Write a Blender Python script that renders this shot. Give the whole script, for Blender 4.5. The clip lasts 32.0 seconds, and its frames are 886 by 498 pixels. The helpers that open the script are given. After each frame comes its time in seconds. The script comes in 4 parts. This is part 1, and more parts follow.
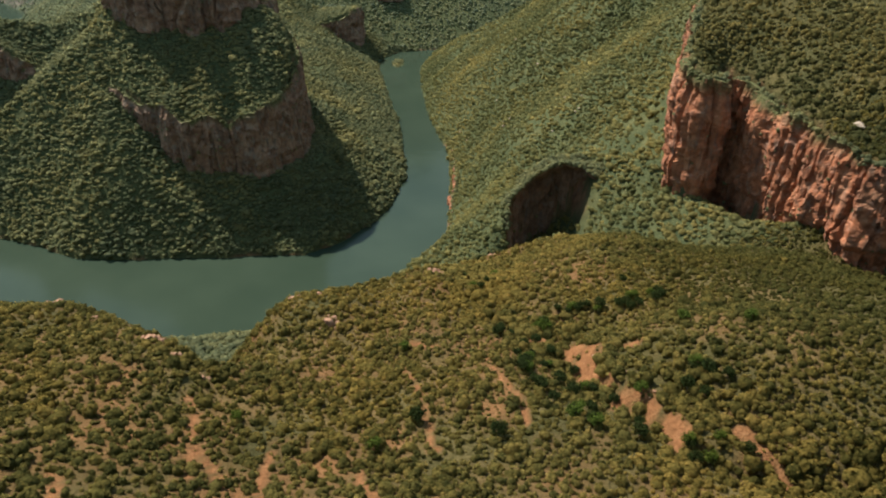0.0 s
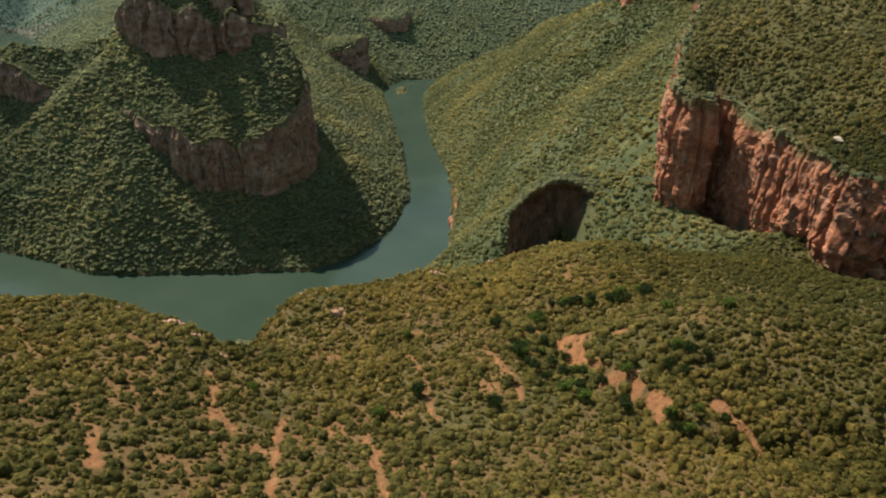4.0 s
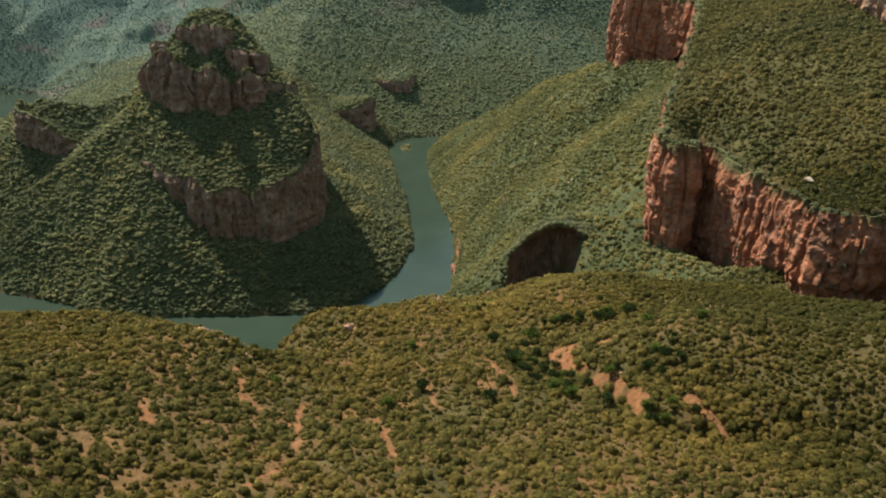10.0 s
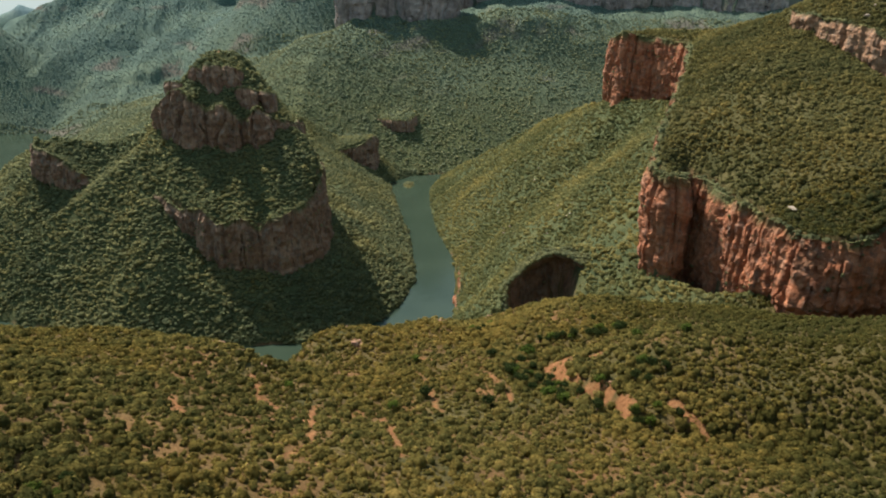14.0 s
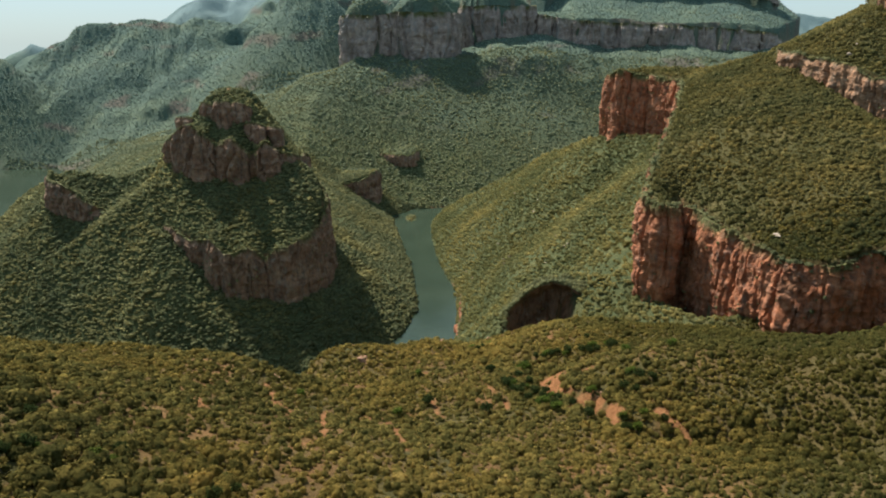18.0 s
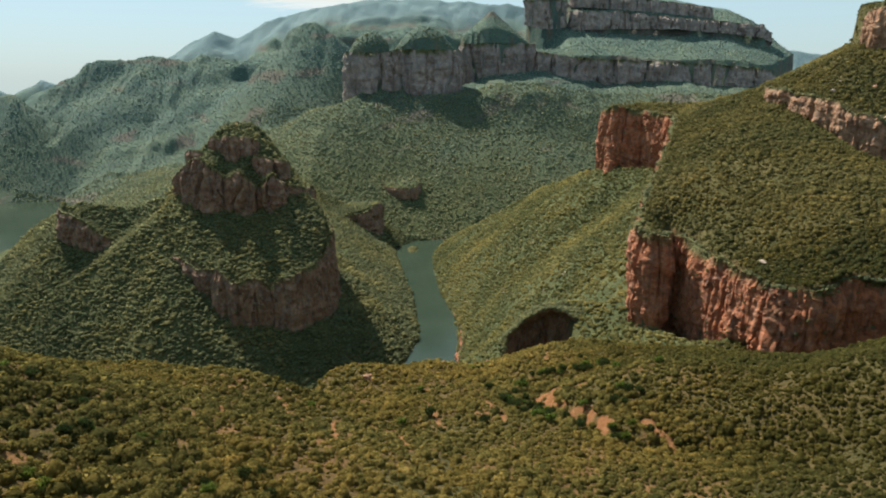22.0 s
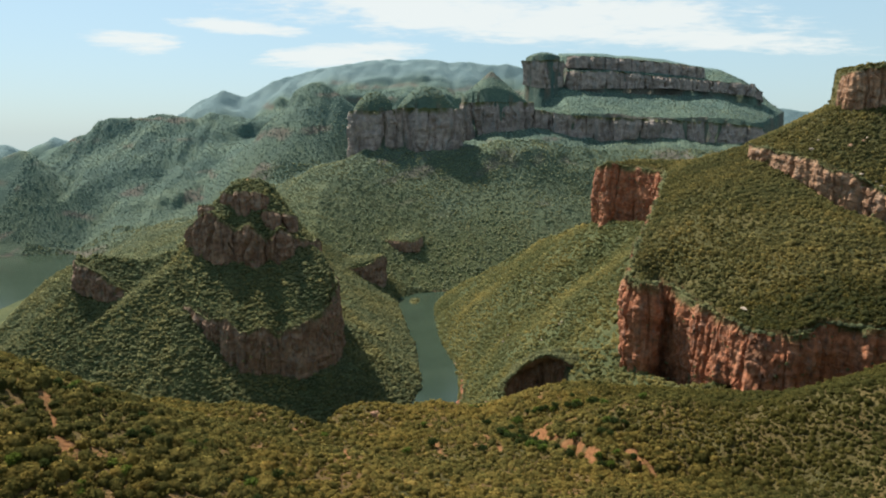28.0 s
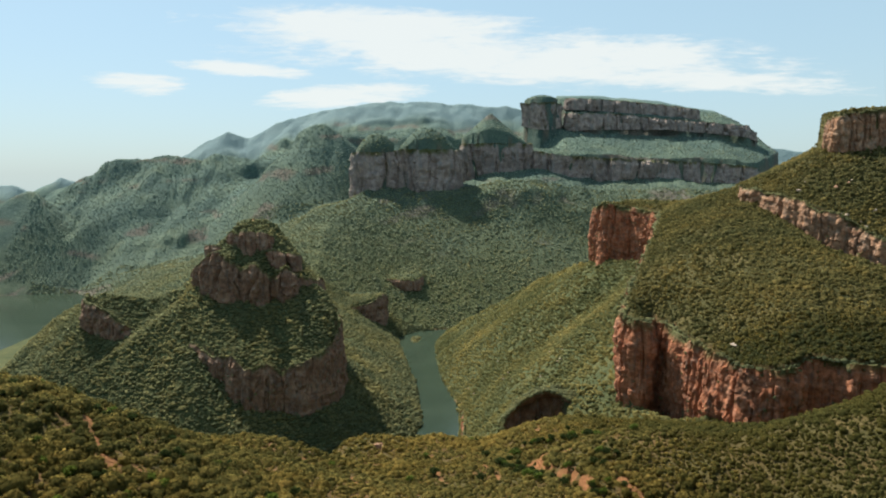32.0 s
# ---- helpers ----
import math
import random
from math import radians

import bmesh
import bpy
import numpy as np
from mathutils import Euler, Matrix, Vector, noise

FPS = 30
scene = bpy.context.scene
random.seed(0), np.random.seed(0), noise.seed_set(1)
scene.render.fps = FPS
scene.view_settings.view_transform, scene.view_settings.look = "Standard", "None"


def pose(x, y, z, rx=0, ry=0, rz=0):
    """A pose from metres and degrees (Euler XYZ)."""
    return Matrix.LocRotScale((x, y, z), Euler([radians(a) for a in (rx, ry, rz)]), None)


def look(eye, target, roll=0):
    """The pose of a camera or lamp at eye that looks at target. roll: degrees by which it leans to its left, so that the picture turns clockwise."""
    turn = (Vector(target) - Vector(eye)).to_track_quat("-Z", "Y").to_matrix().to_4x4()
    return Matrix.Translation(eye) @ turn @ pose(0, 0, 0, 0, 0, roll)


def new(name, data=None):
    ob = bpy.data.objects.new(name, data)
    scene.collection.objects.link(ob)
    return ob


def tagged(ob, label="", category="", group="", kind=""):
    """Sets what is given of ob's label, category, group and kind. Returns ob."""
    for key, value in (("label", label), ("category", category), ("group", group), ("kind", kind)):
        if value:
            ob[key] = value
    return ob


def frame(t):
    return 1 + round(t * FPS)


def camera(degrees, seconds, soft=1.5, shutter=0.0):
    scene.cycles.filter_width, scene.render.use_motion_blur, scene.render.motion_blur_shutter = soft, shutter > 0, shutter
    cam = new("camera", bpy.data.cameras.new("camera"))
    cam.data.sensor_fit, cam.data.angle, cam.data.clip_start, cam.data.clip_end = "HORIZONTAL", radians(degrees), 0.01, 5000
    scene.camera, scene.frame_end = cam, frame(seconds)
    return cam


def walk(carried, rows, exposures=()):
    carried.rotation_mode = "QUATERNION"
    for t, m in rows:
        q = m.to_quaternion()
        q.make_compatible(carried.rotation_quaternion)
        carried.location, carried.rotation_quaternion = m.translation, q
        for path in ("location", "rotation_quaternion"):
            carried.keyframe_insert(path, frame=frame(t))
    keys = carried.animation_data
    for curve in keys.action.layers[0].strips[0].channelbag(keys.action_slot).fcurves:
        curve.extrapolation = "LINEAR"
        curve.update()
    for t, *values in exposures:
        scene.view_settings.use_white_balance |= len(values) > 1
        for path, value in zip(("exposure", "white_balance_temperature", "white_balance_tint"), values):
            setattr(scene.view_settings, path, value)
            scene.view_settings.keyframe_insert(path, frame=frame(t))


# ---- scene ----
cam = camera(63.49, 32.0, 2.0)
PATH = [
    (0.0, (-0.13, 64.44, 591.98), (0.52, 151.39, 542.61), -0.41),
    (1.0, (-0.04, 54.80, 590.76), (0.57, 142.21, 542.19), -0.33),
    (2.0, (0.05, 45.17, 589.64), (0.60, 133.06, 541.95), -0.27),
    (3.0, (0.14, 35.52, 588.61), (0.64, 123.94, 541.91), -0.23),
    (3.5, (0.18, 30.69, 588.13), (0.65, 119.39, 541.96), -0.21),
    (4.5, (0.27, 21.03, 587.24), (0.68, 110.31, 542.20), -0.18),
    (5.5, (0.35, 11.37, 586.45), (0.70, 101.24, 542.61), -0.16),
    (6.0, (0.40, 6.53, 586.09), (0.71, 96.71, 542.87), -0.15),
    (7.0, (0.48, -3.15, 585.44), (0.72, 87.64, 543.51), -0.15),
    (8.0, (0.57, -12.83, 584.88), (0.74, 78.55, 544.28), -0.14),
    (9.0, (0.65, -22.53, 584.42), (0.75, 69.44, 545.16), -0.15),
    (10.0, (0.73, -32.23, 584.06), (0.77, 60.31, 546.15), -0.15),
    (11.0, (0.81, -41.94, 583.79), (0.78, 51.13, 547.21), -0.16),
    (12.0, (0.89, -51.66, 583.61), (0.79, 41.92, 548.35), -0.17),
    (13.0, (0.97, -61.38, 583.53), (0.81, 32.67, 549.56), -0.18),
    (14.0, (1.05, -71.11, 583.54), (0.82, 23.39, 550.83), -0.19),
    (14.5, (1.09, -75.98, 583.58), (0.83, 18.73, 551.49), -0.20),
    (15.5, (1.16, -85.73, 583.74), (0.85, 9.38, 552.85), -0.21),
    (16.5, (1.24, -95.48, 583.99), (0.87, 0.01, 554.28), -0.22),
    (17.0, (1.27, -100.36, 584.15), (0.88, -4.69, 555.01), -0.22),
    (18.0, (1.35, -110.12, 584.54), (0.91, -14.12, 556.55), -0.23),
    (19.0, (1.42, -119.89, 585.02), (0.93, -23.57, 558.16), -0.23),
    (20.0, (1.49, -129.67, 585.61), (0.96, -33.04, 559.87), -0.24),
    (21.0, (1.56, -139.46, 586.28), (0.99, -42.53, 561.67), -0.24),
    (22.0, (1.63, -149.25, 587.05), (1.03, -52.05, 563.57), -0.24),
    (23.0, (1.70, -159.05, 587.92), (1.06, -61.58, 565.60), -0.24),
    (24.0, (1.77, -168.86, 588.88), (1.10, -71.12, 567.74), -0.24),
    (25.0, (1.84, -178.68, 589.93), (1.14, -80.69, 570.00), -0.24),
    (25.5, (1.87, -183.59, 590.50), (1.17, -85.48, 571.18), -0.24),
    (26.5, (1.94, -193.42, 591.69), (1.21, -95.07, 573.63), -0.24),
    (27.5, (2.00, -203.26, 592.99), (1.25, -104.68, 576.20), -0.25),
    (28.0, (2.03, -208.18, 593.67), (1.27, -109.49, 577.53), -0.25),
    (29.0, (2.10, -218.03, 595.10), (1.32, -119.13, 580.28), -0.26),
    (30.0, (2.16, -227.88, 596.63), (1.36, -128.80, 583.14), -0.28),
    (31.0, (2.22, -237.75, 598.25), (1.41, -138.49, 586.10), -0.31),
    (32.0, (2.28, -247.62, 599.97), (1.45, -148.21, 589.17), -0.34),
]
walk(cam, [(t, look(e, g, r)) for t, e, g, r in PATH], [(0.0, 1.08, 6250, 10), (32.0, 1.12, 6250, 10)])

# ---- light ----
SUN_FROM = Vector((-0.60, 0.66, 1.16)).normalized()
SUN_EL = math.asin(SUN_FROM.z)
SUN_AZ = math.atan2(SUN_FROM.x, SUN_FROM.y)
sun = new("sun", bpy.data.lights.new("sun", "SUN"))
sun.data.energy, sun.data.angle, sun.data.color = 5.0, radians(0.6), (1.0, 0.90, 0.75)
sun.matrix_world = look((0, 0, 1500), Vector((0, 0, 1500)) - SUN_FROM)

world = bpy.data.worlds.new("sky")
scene.world = world
world.use_nodes = True
wn, wl = world.node_tree.nodes, world.node_tree.links
wn.clear()


def build_sky():
    out = wn.new("ShaderNodeOutputWorld")
    bg = wn.new("ShaderNodeBackground")
    sky = wn.new("ShaderNodeTexSky")
    sky.sky_type, sky.sun_disc = "NISHITA", False
    sky.sun_elevation, sky.sun_rotation = SUN_EL, SUN_AZ
    sky.altitude, sky.air_density, sky.dust_density, sky.ozone_density = 1300, 1.0, 1.0, 1.0
    # high streaky cloud, laid on a flat sheet far above the ground
    tc = wn.new("ShaderNodeTexCoord")
    sep = wn.new("ShaderNodeSeparateXYZ")
    wl.new(tc.outputs["Generated"], sep.inputs[0])
    zc = wn.new("ShaderNodeMath"); zc.operation = "MAXIMUM"; zc.inputs[1].default_value = 0.015
    wl.new(sep.outputs["Z"], zc.inputs[0])
    zz = wn.new("ShaderNodeMath"); zz.operation = "ADD"; zz.inputs[1].default_value = 0.10
    wl.new(zc.outputs[0], zz.inputs[0])
    dx = wn.new("ShaderNodeMath"); dx.operation = "DIVIDE"
    dy = wn.new("ShaderNodeMath"); dy.operation = "DIVIDE"
    wl.new(sep.outputs["X"], dx.inputs[0]); wl.new(zz.outputs[0], dx.inputs[1])
    wl.new(sep.outputs["Y"], dy.inputs[0]); wl.new(zz.outputs[0], dy.inputs[1])
    comb = wn.new("ShaderNodeCombineXYZ")
    wl.new(dx.outputs[0], comb.inputs[0]); wl.new(dy.outputs[0], comb.inputs[1])
    return out, bg, sky, comb, sep


w_out, w_bg, w_sky, w_flat, w_sep = build_sky()


def wmath(op, a, b=0.0, c=0.0):
    m = wn.new("ShaderNodeMath")
    m.operation = op
    for k, v in enumerate((a, b, c)):
        if isinstance(v, (int, float)):
            m.inputs[k].default_value = v
        else:
            wl.new(v, m.inputs[k])
    return m.outputs[0]


def wmix(fac, a, b):
    m = wn.new("ShaderNodeMix")
    m.data_type = "RGBA"
    for name, v in (("Factor", fac), ("A", a), ("B", b)):
        if isinstance(v, (int, float)):
            m.inputs[name].default_value = v
        elif isinstance(v, tuple):
            m.inputs[name].default_value = (*v, 1)
        else:
            wl.new(v, m.inputs[name])
    return m.outputs["Result"]


def wnoise(size, stretch, place, detail=8.0, rough=0.6, twist=0.6):
    m = wn.new("ShaderNodeMapping")
    m.inputs["Scale"].default_value, m.inputs["Location"].default_value = stretch, place
    wl.new(w_flat.outputs[0], m.inputs[0])
    n = wn.new("ShaderNodeTexNoise")
    n.inputs["Scale"].default_value, n.inputs["Detail"].default_value = size, detail
    n.inputs["Roughness"].default_value, n.inputs["Distortion"].default_value = rough, twist
    wl.new(m.outputs[0], n.inputs["Vector"])
    return n.outputs["Fac"]


# clouds: a broad bank to the north, some small ones beside it, thin veils all round
side = wmath("DIVIDE", w_sep.outputs["X"], wmath("MAXIMUM", w_sep.outputs["Y"], 0.05))
rise = wmath("DIVIDE", w_sep.outputs["Z"], wmath("MAXIMUM", w_sep.outputs["Y"], 0.05))
bank = None
for cx, cy, rx, ry, tilt in ((0.10, 0.155, 0.40, 0.040, -0.06), (-0.08, 0.192, 0.26, 0.030, -0.05), (0.36, 0.122, 0.20, 0.016, -0.06), (-0.43, 0.122, 0.070, 0.017, -0.05),
                             (-0.28, 0.140, 0.10, 0.010, -0.08), (-0.145, 0.103, 0.12, 0.016, 0.06), (0.10, 0.30, 0.70, 0.05, 0.0)):
    u = wmath("DIVIDE", wmath("SUBTRACT", side, cx), rx)
    v = wmath("DIVIDE", wmath("SUBTRACT", wmath("SUBTRACT", rise, cy), wmath("MULTIPLY", wmath("SUBTRACT", side, cx), tilt)), ry)
    r = wmath("SUBTRACT", 1.0, wmath("ADD", wmath("MULTIPLY", u, u), wmath("MULTIPLY", v, v)))
    bank = r if bank is None else wmath("MAXIMUM", bank, r)
bank = wmath("MAXIMUM", bank, -1.2)
curl = wnoise(2.6, (0.8, 0.75, 1.0), (0.3, 0.2, 0.0))
fine = wnoise(9.0, (0.7, 1.3, 1.0), (1.3, 0.6, 0.0), 6.0)
dense = wmath("ADD", wmath("MULTIPLY", bank, 0.62), wmath("ADD", wmath("MULTIPLY", wmath("SUBTRACT", curl, 0.5), 1.7), wmath("MULTIPLY", wmath("SUBTRACT", fine, 0.5), 0.9)))
cover = wn.new("ShaderNodeMapRange")
cover.interpolation_type = "SMOOTHSTEP"
cover.inputs["From Min"].default_value, cover.inputs["From Max"].default_value = -0.14, 0.52
wl.new(dense, cover.inputs["Value"])
low = wmath("POWER", wmath("SUBTRACT", 1.0, wmath("MINIMUM", wmath("MAXIMUM", w_sep.outputs["Z"], 0.0), 1.0)), 9.0)
tint = wmix(0.78, w_sky.outputs[0], (1.78, 2.50, 2.66))
tint = wmix(wmath("MULTIPLY", low, 0.62), tint, (1.95, 2.32, 2.24))
tint = wmix(wmath("MULTIPLY", cover.outputs["Result"], 0.85), tint, (3.75, 3.80, 3.55))
wl.new(tint, w_bg.inputs["Color"])
w_bg.inputs["Strength"].default_value = 0.113
wl.new(w_bg.outputs[0], w_out.inputs["Surface"])


# ---- noise on arrays ----
def hash2(ix, iy, seed):
    h = (ix.astype(np.int64) * 374761393 + iy.astype(np.int64) * 668265263 + seed * 974711) & 0x7FFFFFFF
    h = ((h ^ (h >> 13)) * 1274126177) & 0x7FFFFFFF
    h = ((h ^ (h >> 16)) * 2246822519) & 0x7FFFFFFF
    return (h ^ (h >> 15)).astype(np.float64) / 0x7FFFFFFF


def vnoise(x, y, seed=0):
    ix, iy = np.floor(x), np.floor(y)
    fx, fy = x - ix, y - iy
    fx, fy = fx * fx * (3 - 2 * fx), fy * fy * (3 - 2 * fy)
    a, b = hash2(ix, iy, seed), hash2(ix + 1, iy, seed)
    c, d = hash2(ix, iy + 1, seed), hash2(ix + 1, iy + 1, seed)
    return ((a * (1 - fx) + b * fx) * (1 - fy) + (c * (1 - fx) + d * fx) * fy) * 2 - 1


def fbm(x, y, size, octaves=4, seed=0, gain=0.5):
    s, amp, tot = 0.0, 1.0, 0.0
    for k in range(octaves):
        f = 2 ** k / size
        s = s + amp * vnoise(x * f + 17.3 * k, y * f - 9.1 * k, seed + k)
        tot += amp
        amp *= gain
    return s / tot


def sstep(a, b, x):
    t = np.clip((x - a) / (b - a), 0, 1)
    return t * t * (3 - 2 * t)


def smax(a, b, k):
    h = np.clip(0.5 + 0.5 * (a - b) / k, 0, 1)
    return b * (1 - h) + a * h + k * h * (1 - h)


def near_line(pts, X, Y):
    """Distance to a line of points, and the third number of the points at the nearest place on it."""
    best, val = np.full(X.shape, 1e9), np.zeros(X.shape)
    for p, q in zip(pts[:-1], pts[1:]):
        dx, dy = q[0] - p[0], q[1] - p[1]
        t = np.clip(((X - p[0]) * dx + (Y - p[1]) * dy) / (dx * dx + dy * dy + 1e-9), 0, 1)
        d = np.hypot(X - p[0] - t * dx, Y - p[1] - t * dy)
        m = d < best
        best = np.where(m, d, best)
        if len(p) > 2:
            val = np.where(m, p[2] + t * (q[2] - p[2]), val)
    return best, val


def brow_height(pts, X, Y):
    """Distance to a brow, and its height there, blended softly between its stretches."""
    best, zs, ws = np.full(X.shape, 1e9), np.zeros(X.shape), np.zeros(X.shape)
    for p, q in zip(pts[:-1], pts[1:]):
        dx, dy = q[0] - p[0], q[1] - p[1]
        t = np.clip(((X - p[0]) * dx + (Y - p[1]) * dy) / (dx * dx + dy * dy + 1e-9), 0, 1)
        d = np.hypot(X - p[0] - t * dx, Y - p[1] - t * dy)
        best = np.minimum(best, d)
        w = math.hypot(dx, dy) / (d * d + 30) ** 1.5
        zs, ws = zs + w * (p[2] + t * (q[2] - p[2])), ws + w
    return best, zs / ws


def inside(pts, X, Y):
    """How far a place lies inside a closed outline; negative outside."""
    ring = [p[:2] for p in pts]
    d, _ = near_line(ring + ring[:1], X, Y)
    odd = np.zeros(X.shape, bool)
    for p, q in zip(ring, ring[1:] + ring[:1]):
        if p[1] != q[1]:
            odd ^= ((p[1] > Y) != (q[1] > Y)) & (X < (q[0] - p[0]) * (Y - p[1]) / (q[1] - p[1]) + p[0])
    return np.where(odd, d, -d)


def ridge(pts, slope, X, Y, bow=0.0):
    best = np.full(X.shape, -1e4)
    for p, q in zip(pts[:-1], pts[1:]):
        dx, dy = q[0] - p[0], q[1] - p[1]
        t = np.clip(((X - p[0]) * dx + (Y - p[1]) * dy) / (dx * dx + dy * dy + 1e-9), 0, 1)
        d = np.minimum(np.hypot(X - p[0] - t * dx, Y - p[1] - t * dy), 2000)
        best = np.maximum(best, p[2] + t * (q[2] - p[2]) - slope * d + bow * d * d)
    return best


# ---- the lie of the land ----
NORTH_SHORE = [(-760, 1162), (-702, 1144), (-603, 1094), (-525, 1083), (-442, 1085), (-350, 1088), (-221, 1095),
               (-169, 1132), (-121, 1198), (-90, 1272), (-65, 1416), (-84, 1644), (-123, 1896), (-189, 2302),
               (-120, 2405), (0, 2440), (300, 2490), (900, 2560), (4200, 2700), (4200, 6000), (-4600, 6000),
               (-4600, 3200), (-2218, 3229), (-1870, 3310), (-1640, 3050), (-1520, 2700), (-1500, 2300),
               (-1480, 1900), (-1330, 1450), (-1000, 1240)]
SOUTH_SHORE = [(4200, 2580), (900, 2470), (300, 2420), (-4, 2385), (-47, 2220), (-35, 1942), (-11, 1739), (26, 1536),
               (28, 1358), (21, 1234), (14, 1148), (-20, 1060), (-66, 985), (-150, 900), (-241, 872), (-399, 850),
               (-563, 915), (-659, 945), (-1000, 1000), (-1500, 1120), (-4600, 1300), (-4600, -3500), (4200, -3500)]
NEAR_BROW = [(-1500, 900), (-900, 720), (-500, 600), (-400, 560), (-259, 482), (-158, 392), (-122, 352), (-92, 402),
             (-108, 492), (-60, 525), (-3, 562), (20, 612), (60, 630), (120, 640), (200, 650), (290, 610),
             (350, 575), (420, 552), (720, 520), (1500, 500), (1500, -3500), (-1500, -3500)]
# brows of the cliffs: x, y, height of the brow, height of the foot
HEAD_BROW = [(420, 1700, 500, 390), (376, 1590, 508, 372), (392, 1545, 522, 360), (455, 1525, 508, 352), (500, 1440, 503, 430), (440, 1250, 501, 398),
             (381, 1100, 463, 348), (317, 950, 431, 288), (274, 845, 402, 262), (261, 800, 394, 240), (267, 768, 388, 232), (290, 762, 380, 232),
             (306, 818, 378, 232), (324, 776, 376, 236), (326, 730, 374, 246), (336, 688, 372, 258), (345, 640, 369, 268), (354, 600, 364, 272),
             (392, 574, 370, 276), (436, 584, 382, 280), (480, 566, 378, 280), (520, 570, 375, 284), (560, 550, 370, 290), (640, 525, 366, 300)]
HEAD_BACK = [(1500, 480), (1800, 1800), (700, 1900)]
LOW_BROW = [(-660, 1420, 262, 240), (-640, 1370, 240, 205), (-612, 1330, 234, 196), (-560, 1290, 226, 186), (-505, 1250, 214, 158), (-458, 1226, 214, 122), (-424, 1206, 192, 104), (-385, 1204, 206, 98),
            (-345, 1214, 188, 96), (-306, 1206, 210, 100), (-270, 1232, 216, 108), (-250, 1276, 238, 118), (-246, 1335, 262, 130), (-264, 1400, 286, 150), (-292, 1480, 285, 175)]
LOW_BACK = [(-420, 1580), (-600, 1560)]
CAP_BROW = [(-606, 1560, 360, 325), (-618, 1490, 350, 326), (-604, 1430, 362, 334), (-570, 1392, 392, 336), (-540, 1376, 420, 330), (-500, 1352, 410, 318), (-470, 1362, 380, 310), (-436, 1338, 400, 302),
            (-400, 1350, 366, 296), (-366, 1346, 390, 288), (-334, 1374, 358, 282), (-312, 1425, 350, 278), (-314, 1500, 345, 270), (-346, 1570, 335, 258)]
CAP_BACK = [(-450, 1630), (-580, 1600)]
SPUR_BROW = [(-872, 1450, 314, 262), (-850, 1405, 309, 250), (-800, 1388, 284, 222), (-757, 1380, 252, 182), (-732, 1392, 236, 176), (-700, 1420, 250, 220)]
SPUR_BACK = [(-690, 1450), (-780, 1490)]
NOSE_BROW = [(58, 915, 122, 100), (74, 886, 142, 106), (82, 876, 172, 108), (94, 880, 204, 110), (124, 900, 224, 112), (158, 906, 238, 116), (186, 896, 234, 130),
             (206, 880, 224, 160), (250, 858, 248, 215)]
ALCOVE = [(88, 780), (86, 842), (91, 874), (103, 908), (130, 932), (160, 938), (186, 922), (203, 892), (200, 840), (190, 790)]
ALCOVE_WALL = [(84, 838, 176, 106), (90, 874, 196, 108), (102, 906, 206, 110), (130, 930, 218, 112), (160, 936, 230, 116), (188, 920, 228, 130), (208, 892, 222, 140), (206, 862, 206, 140), (203, 836, 190, 140)]
NOSE_BACK = [(270, 890), (230, 980), (150, 1030), (90, 1020)]
LEDGE_A = [(-392, 2350, 122, 90), (-352, 2312, 114, 52), (-300, 2312, 126, 46), (-250, 2338, 148, 44), (-232, 2400, 150, 60)]
LEDGE_A_BACK = [(-280, 2460), (-380, 2440)]
LEDGE_B = [(-260, 2640, 168, 150), (-190, 2594, 168, 138), (-125, 2600, 170, 134), (-100, 2670, 178, 150)]
LEDGE_B_BACK = [(-120, 2820), (-260, 2820)]
UP_BAND = [(575, 1180, 570, 540), (589, 1120, 561, 526), (613, 1060, 550, 510), (640, 1010, 536, 492), (672, 975, 518, 466), (700, 940, 497, 442), (740, 905, 482, 424), (900, 860, 470, 410)]
UP_BACK = [(1700, 760), (1800, 1800), (700, 1560)]
PILLAR = [(756, 1210, 700, 630), (750, 1148, 708, 624), (804, 1128, 712, 622), (900, 1110, 722, 610), (1050, 1090, 722, 600)]
PILLAR_BACK = [(1500, 1080), (1500, 1500), (800, 1320)]
ROND_A = [(-470, 3340), (-455, 3270), (-370, 3235), (-290, 3245), (-255, 3300), (-270, 3420), (-400, 3450)]
ROND_B = [(-262, 3330), (-225, 3270), (-110, 3245), (0, 3260), (52, 3320), (40, 3440), (-120, 3500), (-240, 3430)]
ROND_C = [(58, 3560), (80, 3500), (160, 3470), (300, 3470), (400, 3490), (430, 3560), (360, 3680), (150, 3700)]
LOW_MESA = [(428, 3640), (440, 3500), (620, 3470), (840, 3500), (1080, 3480), (1300, 3520), (1560, 3490), (1640, 3560),
            (1900, 3900), (1900, 4600), (420, 4600)]
MESA = [(668, 3960), (690, 3890), (930, 3880), (1250, 3910), (1500, 3890), (1720, 3900), (1785, 3960), (1700, 4400),
        (680, 4400)]
MESA_TOP = [(690, 4000), (712, 3950), (930, 3935), (1230, 3965), (1420, 3960), (1470, 4010), (1450, 4380), (700, 4380)]
KNOB = [(432, 3930), (470, 3880), (560, 3870), (632, 3900), (645, 3980), (560, 4080), (450, 4040)]
GULLY = [(220, 250), (140, 312), (85, 385), (45, 470), (20, 580), (-10, 700)]


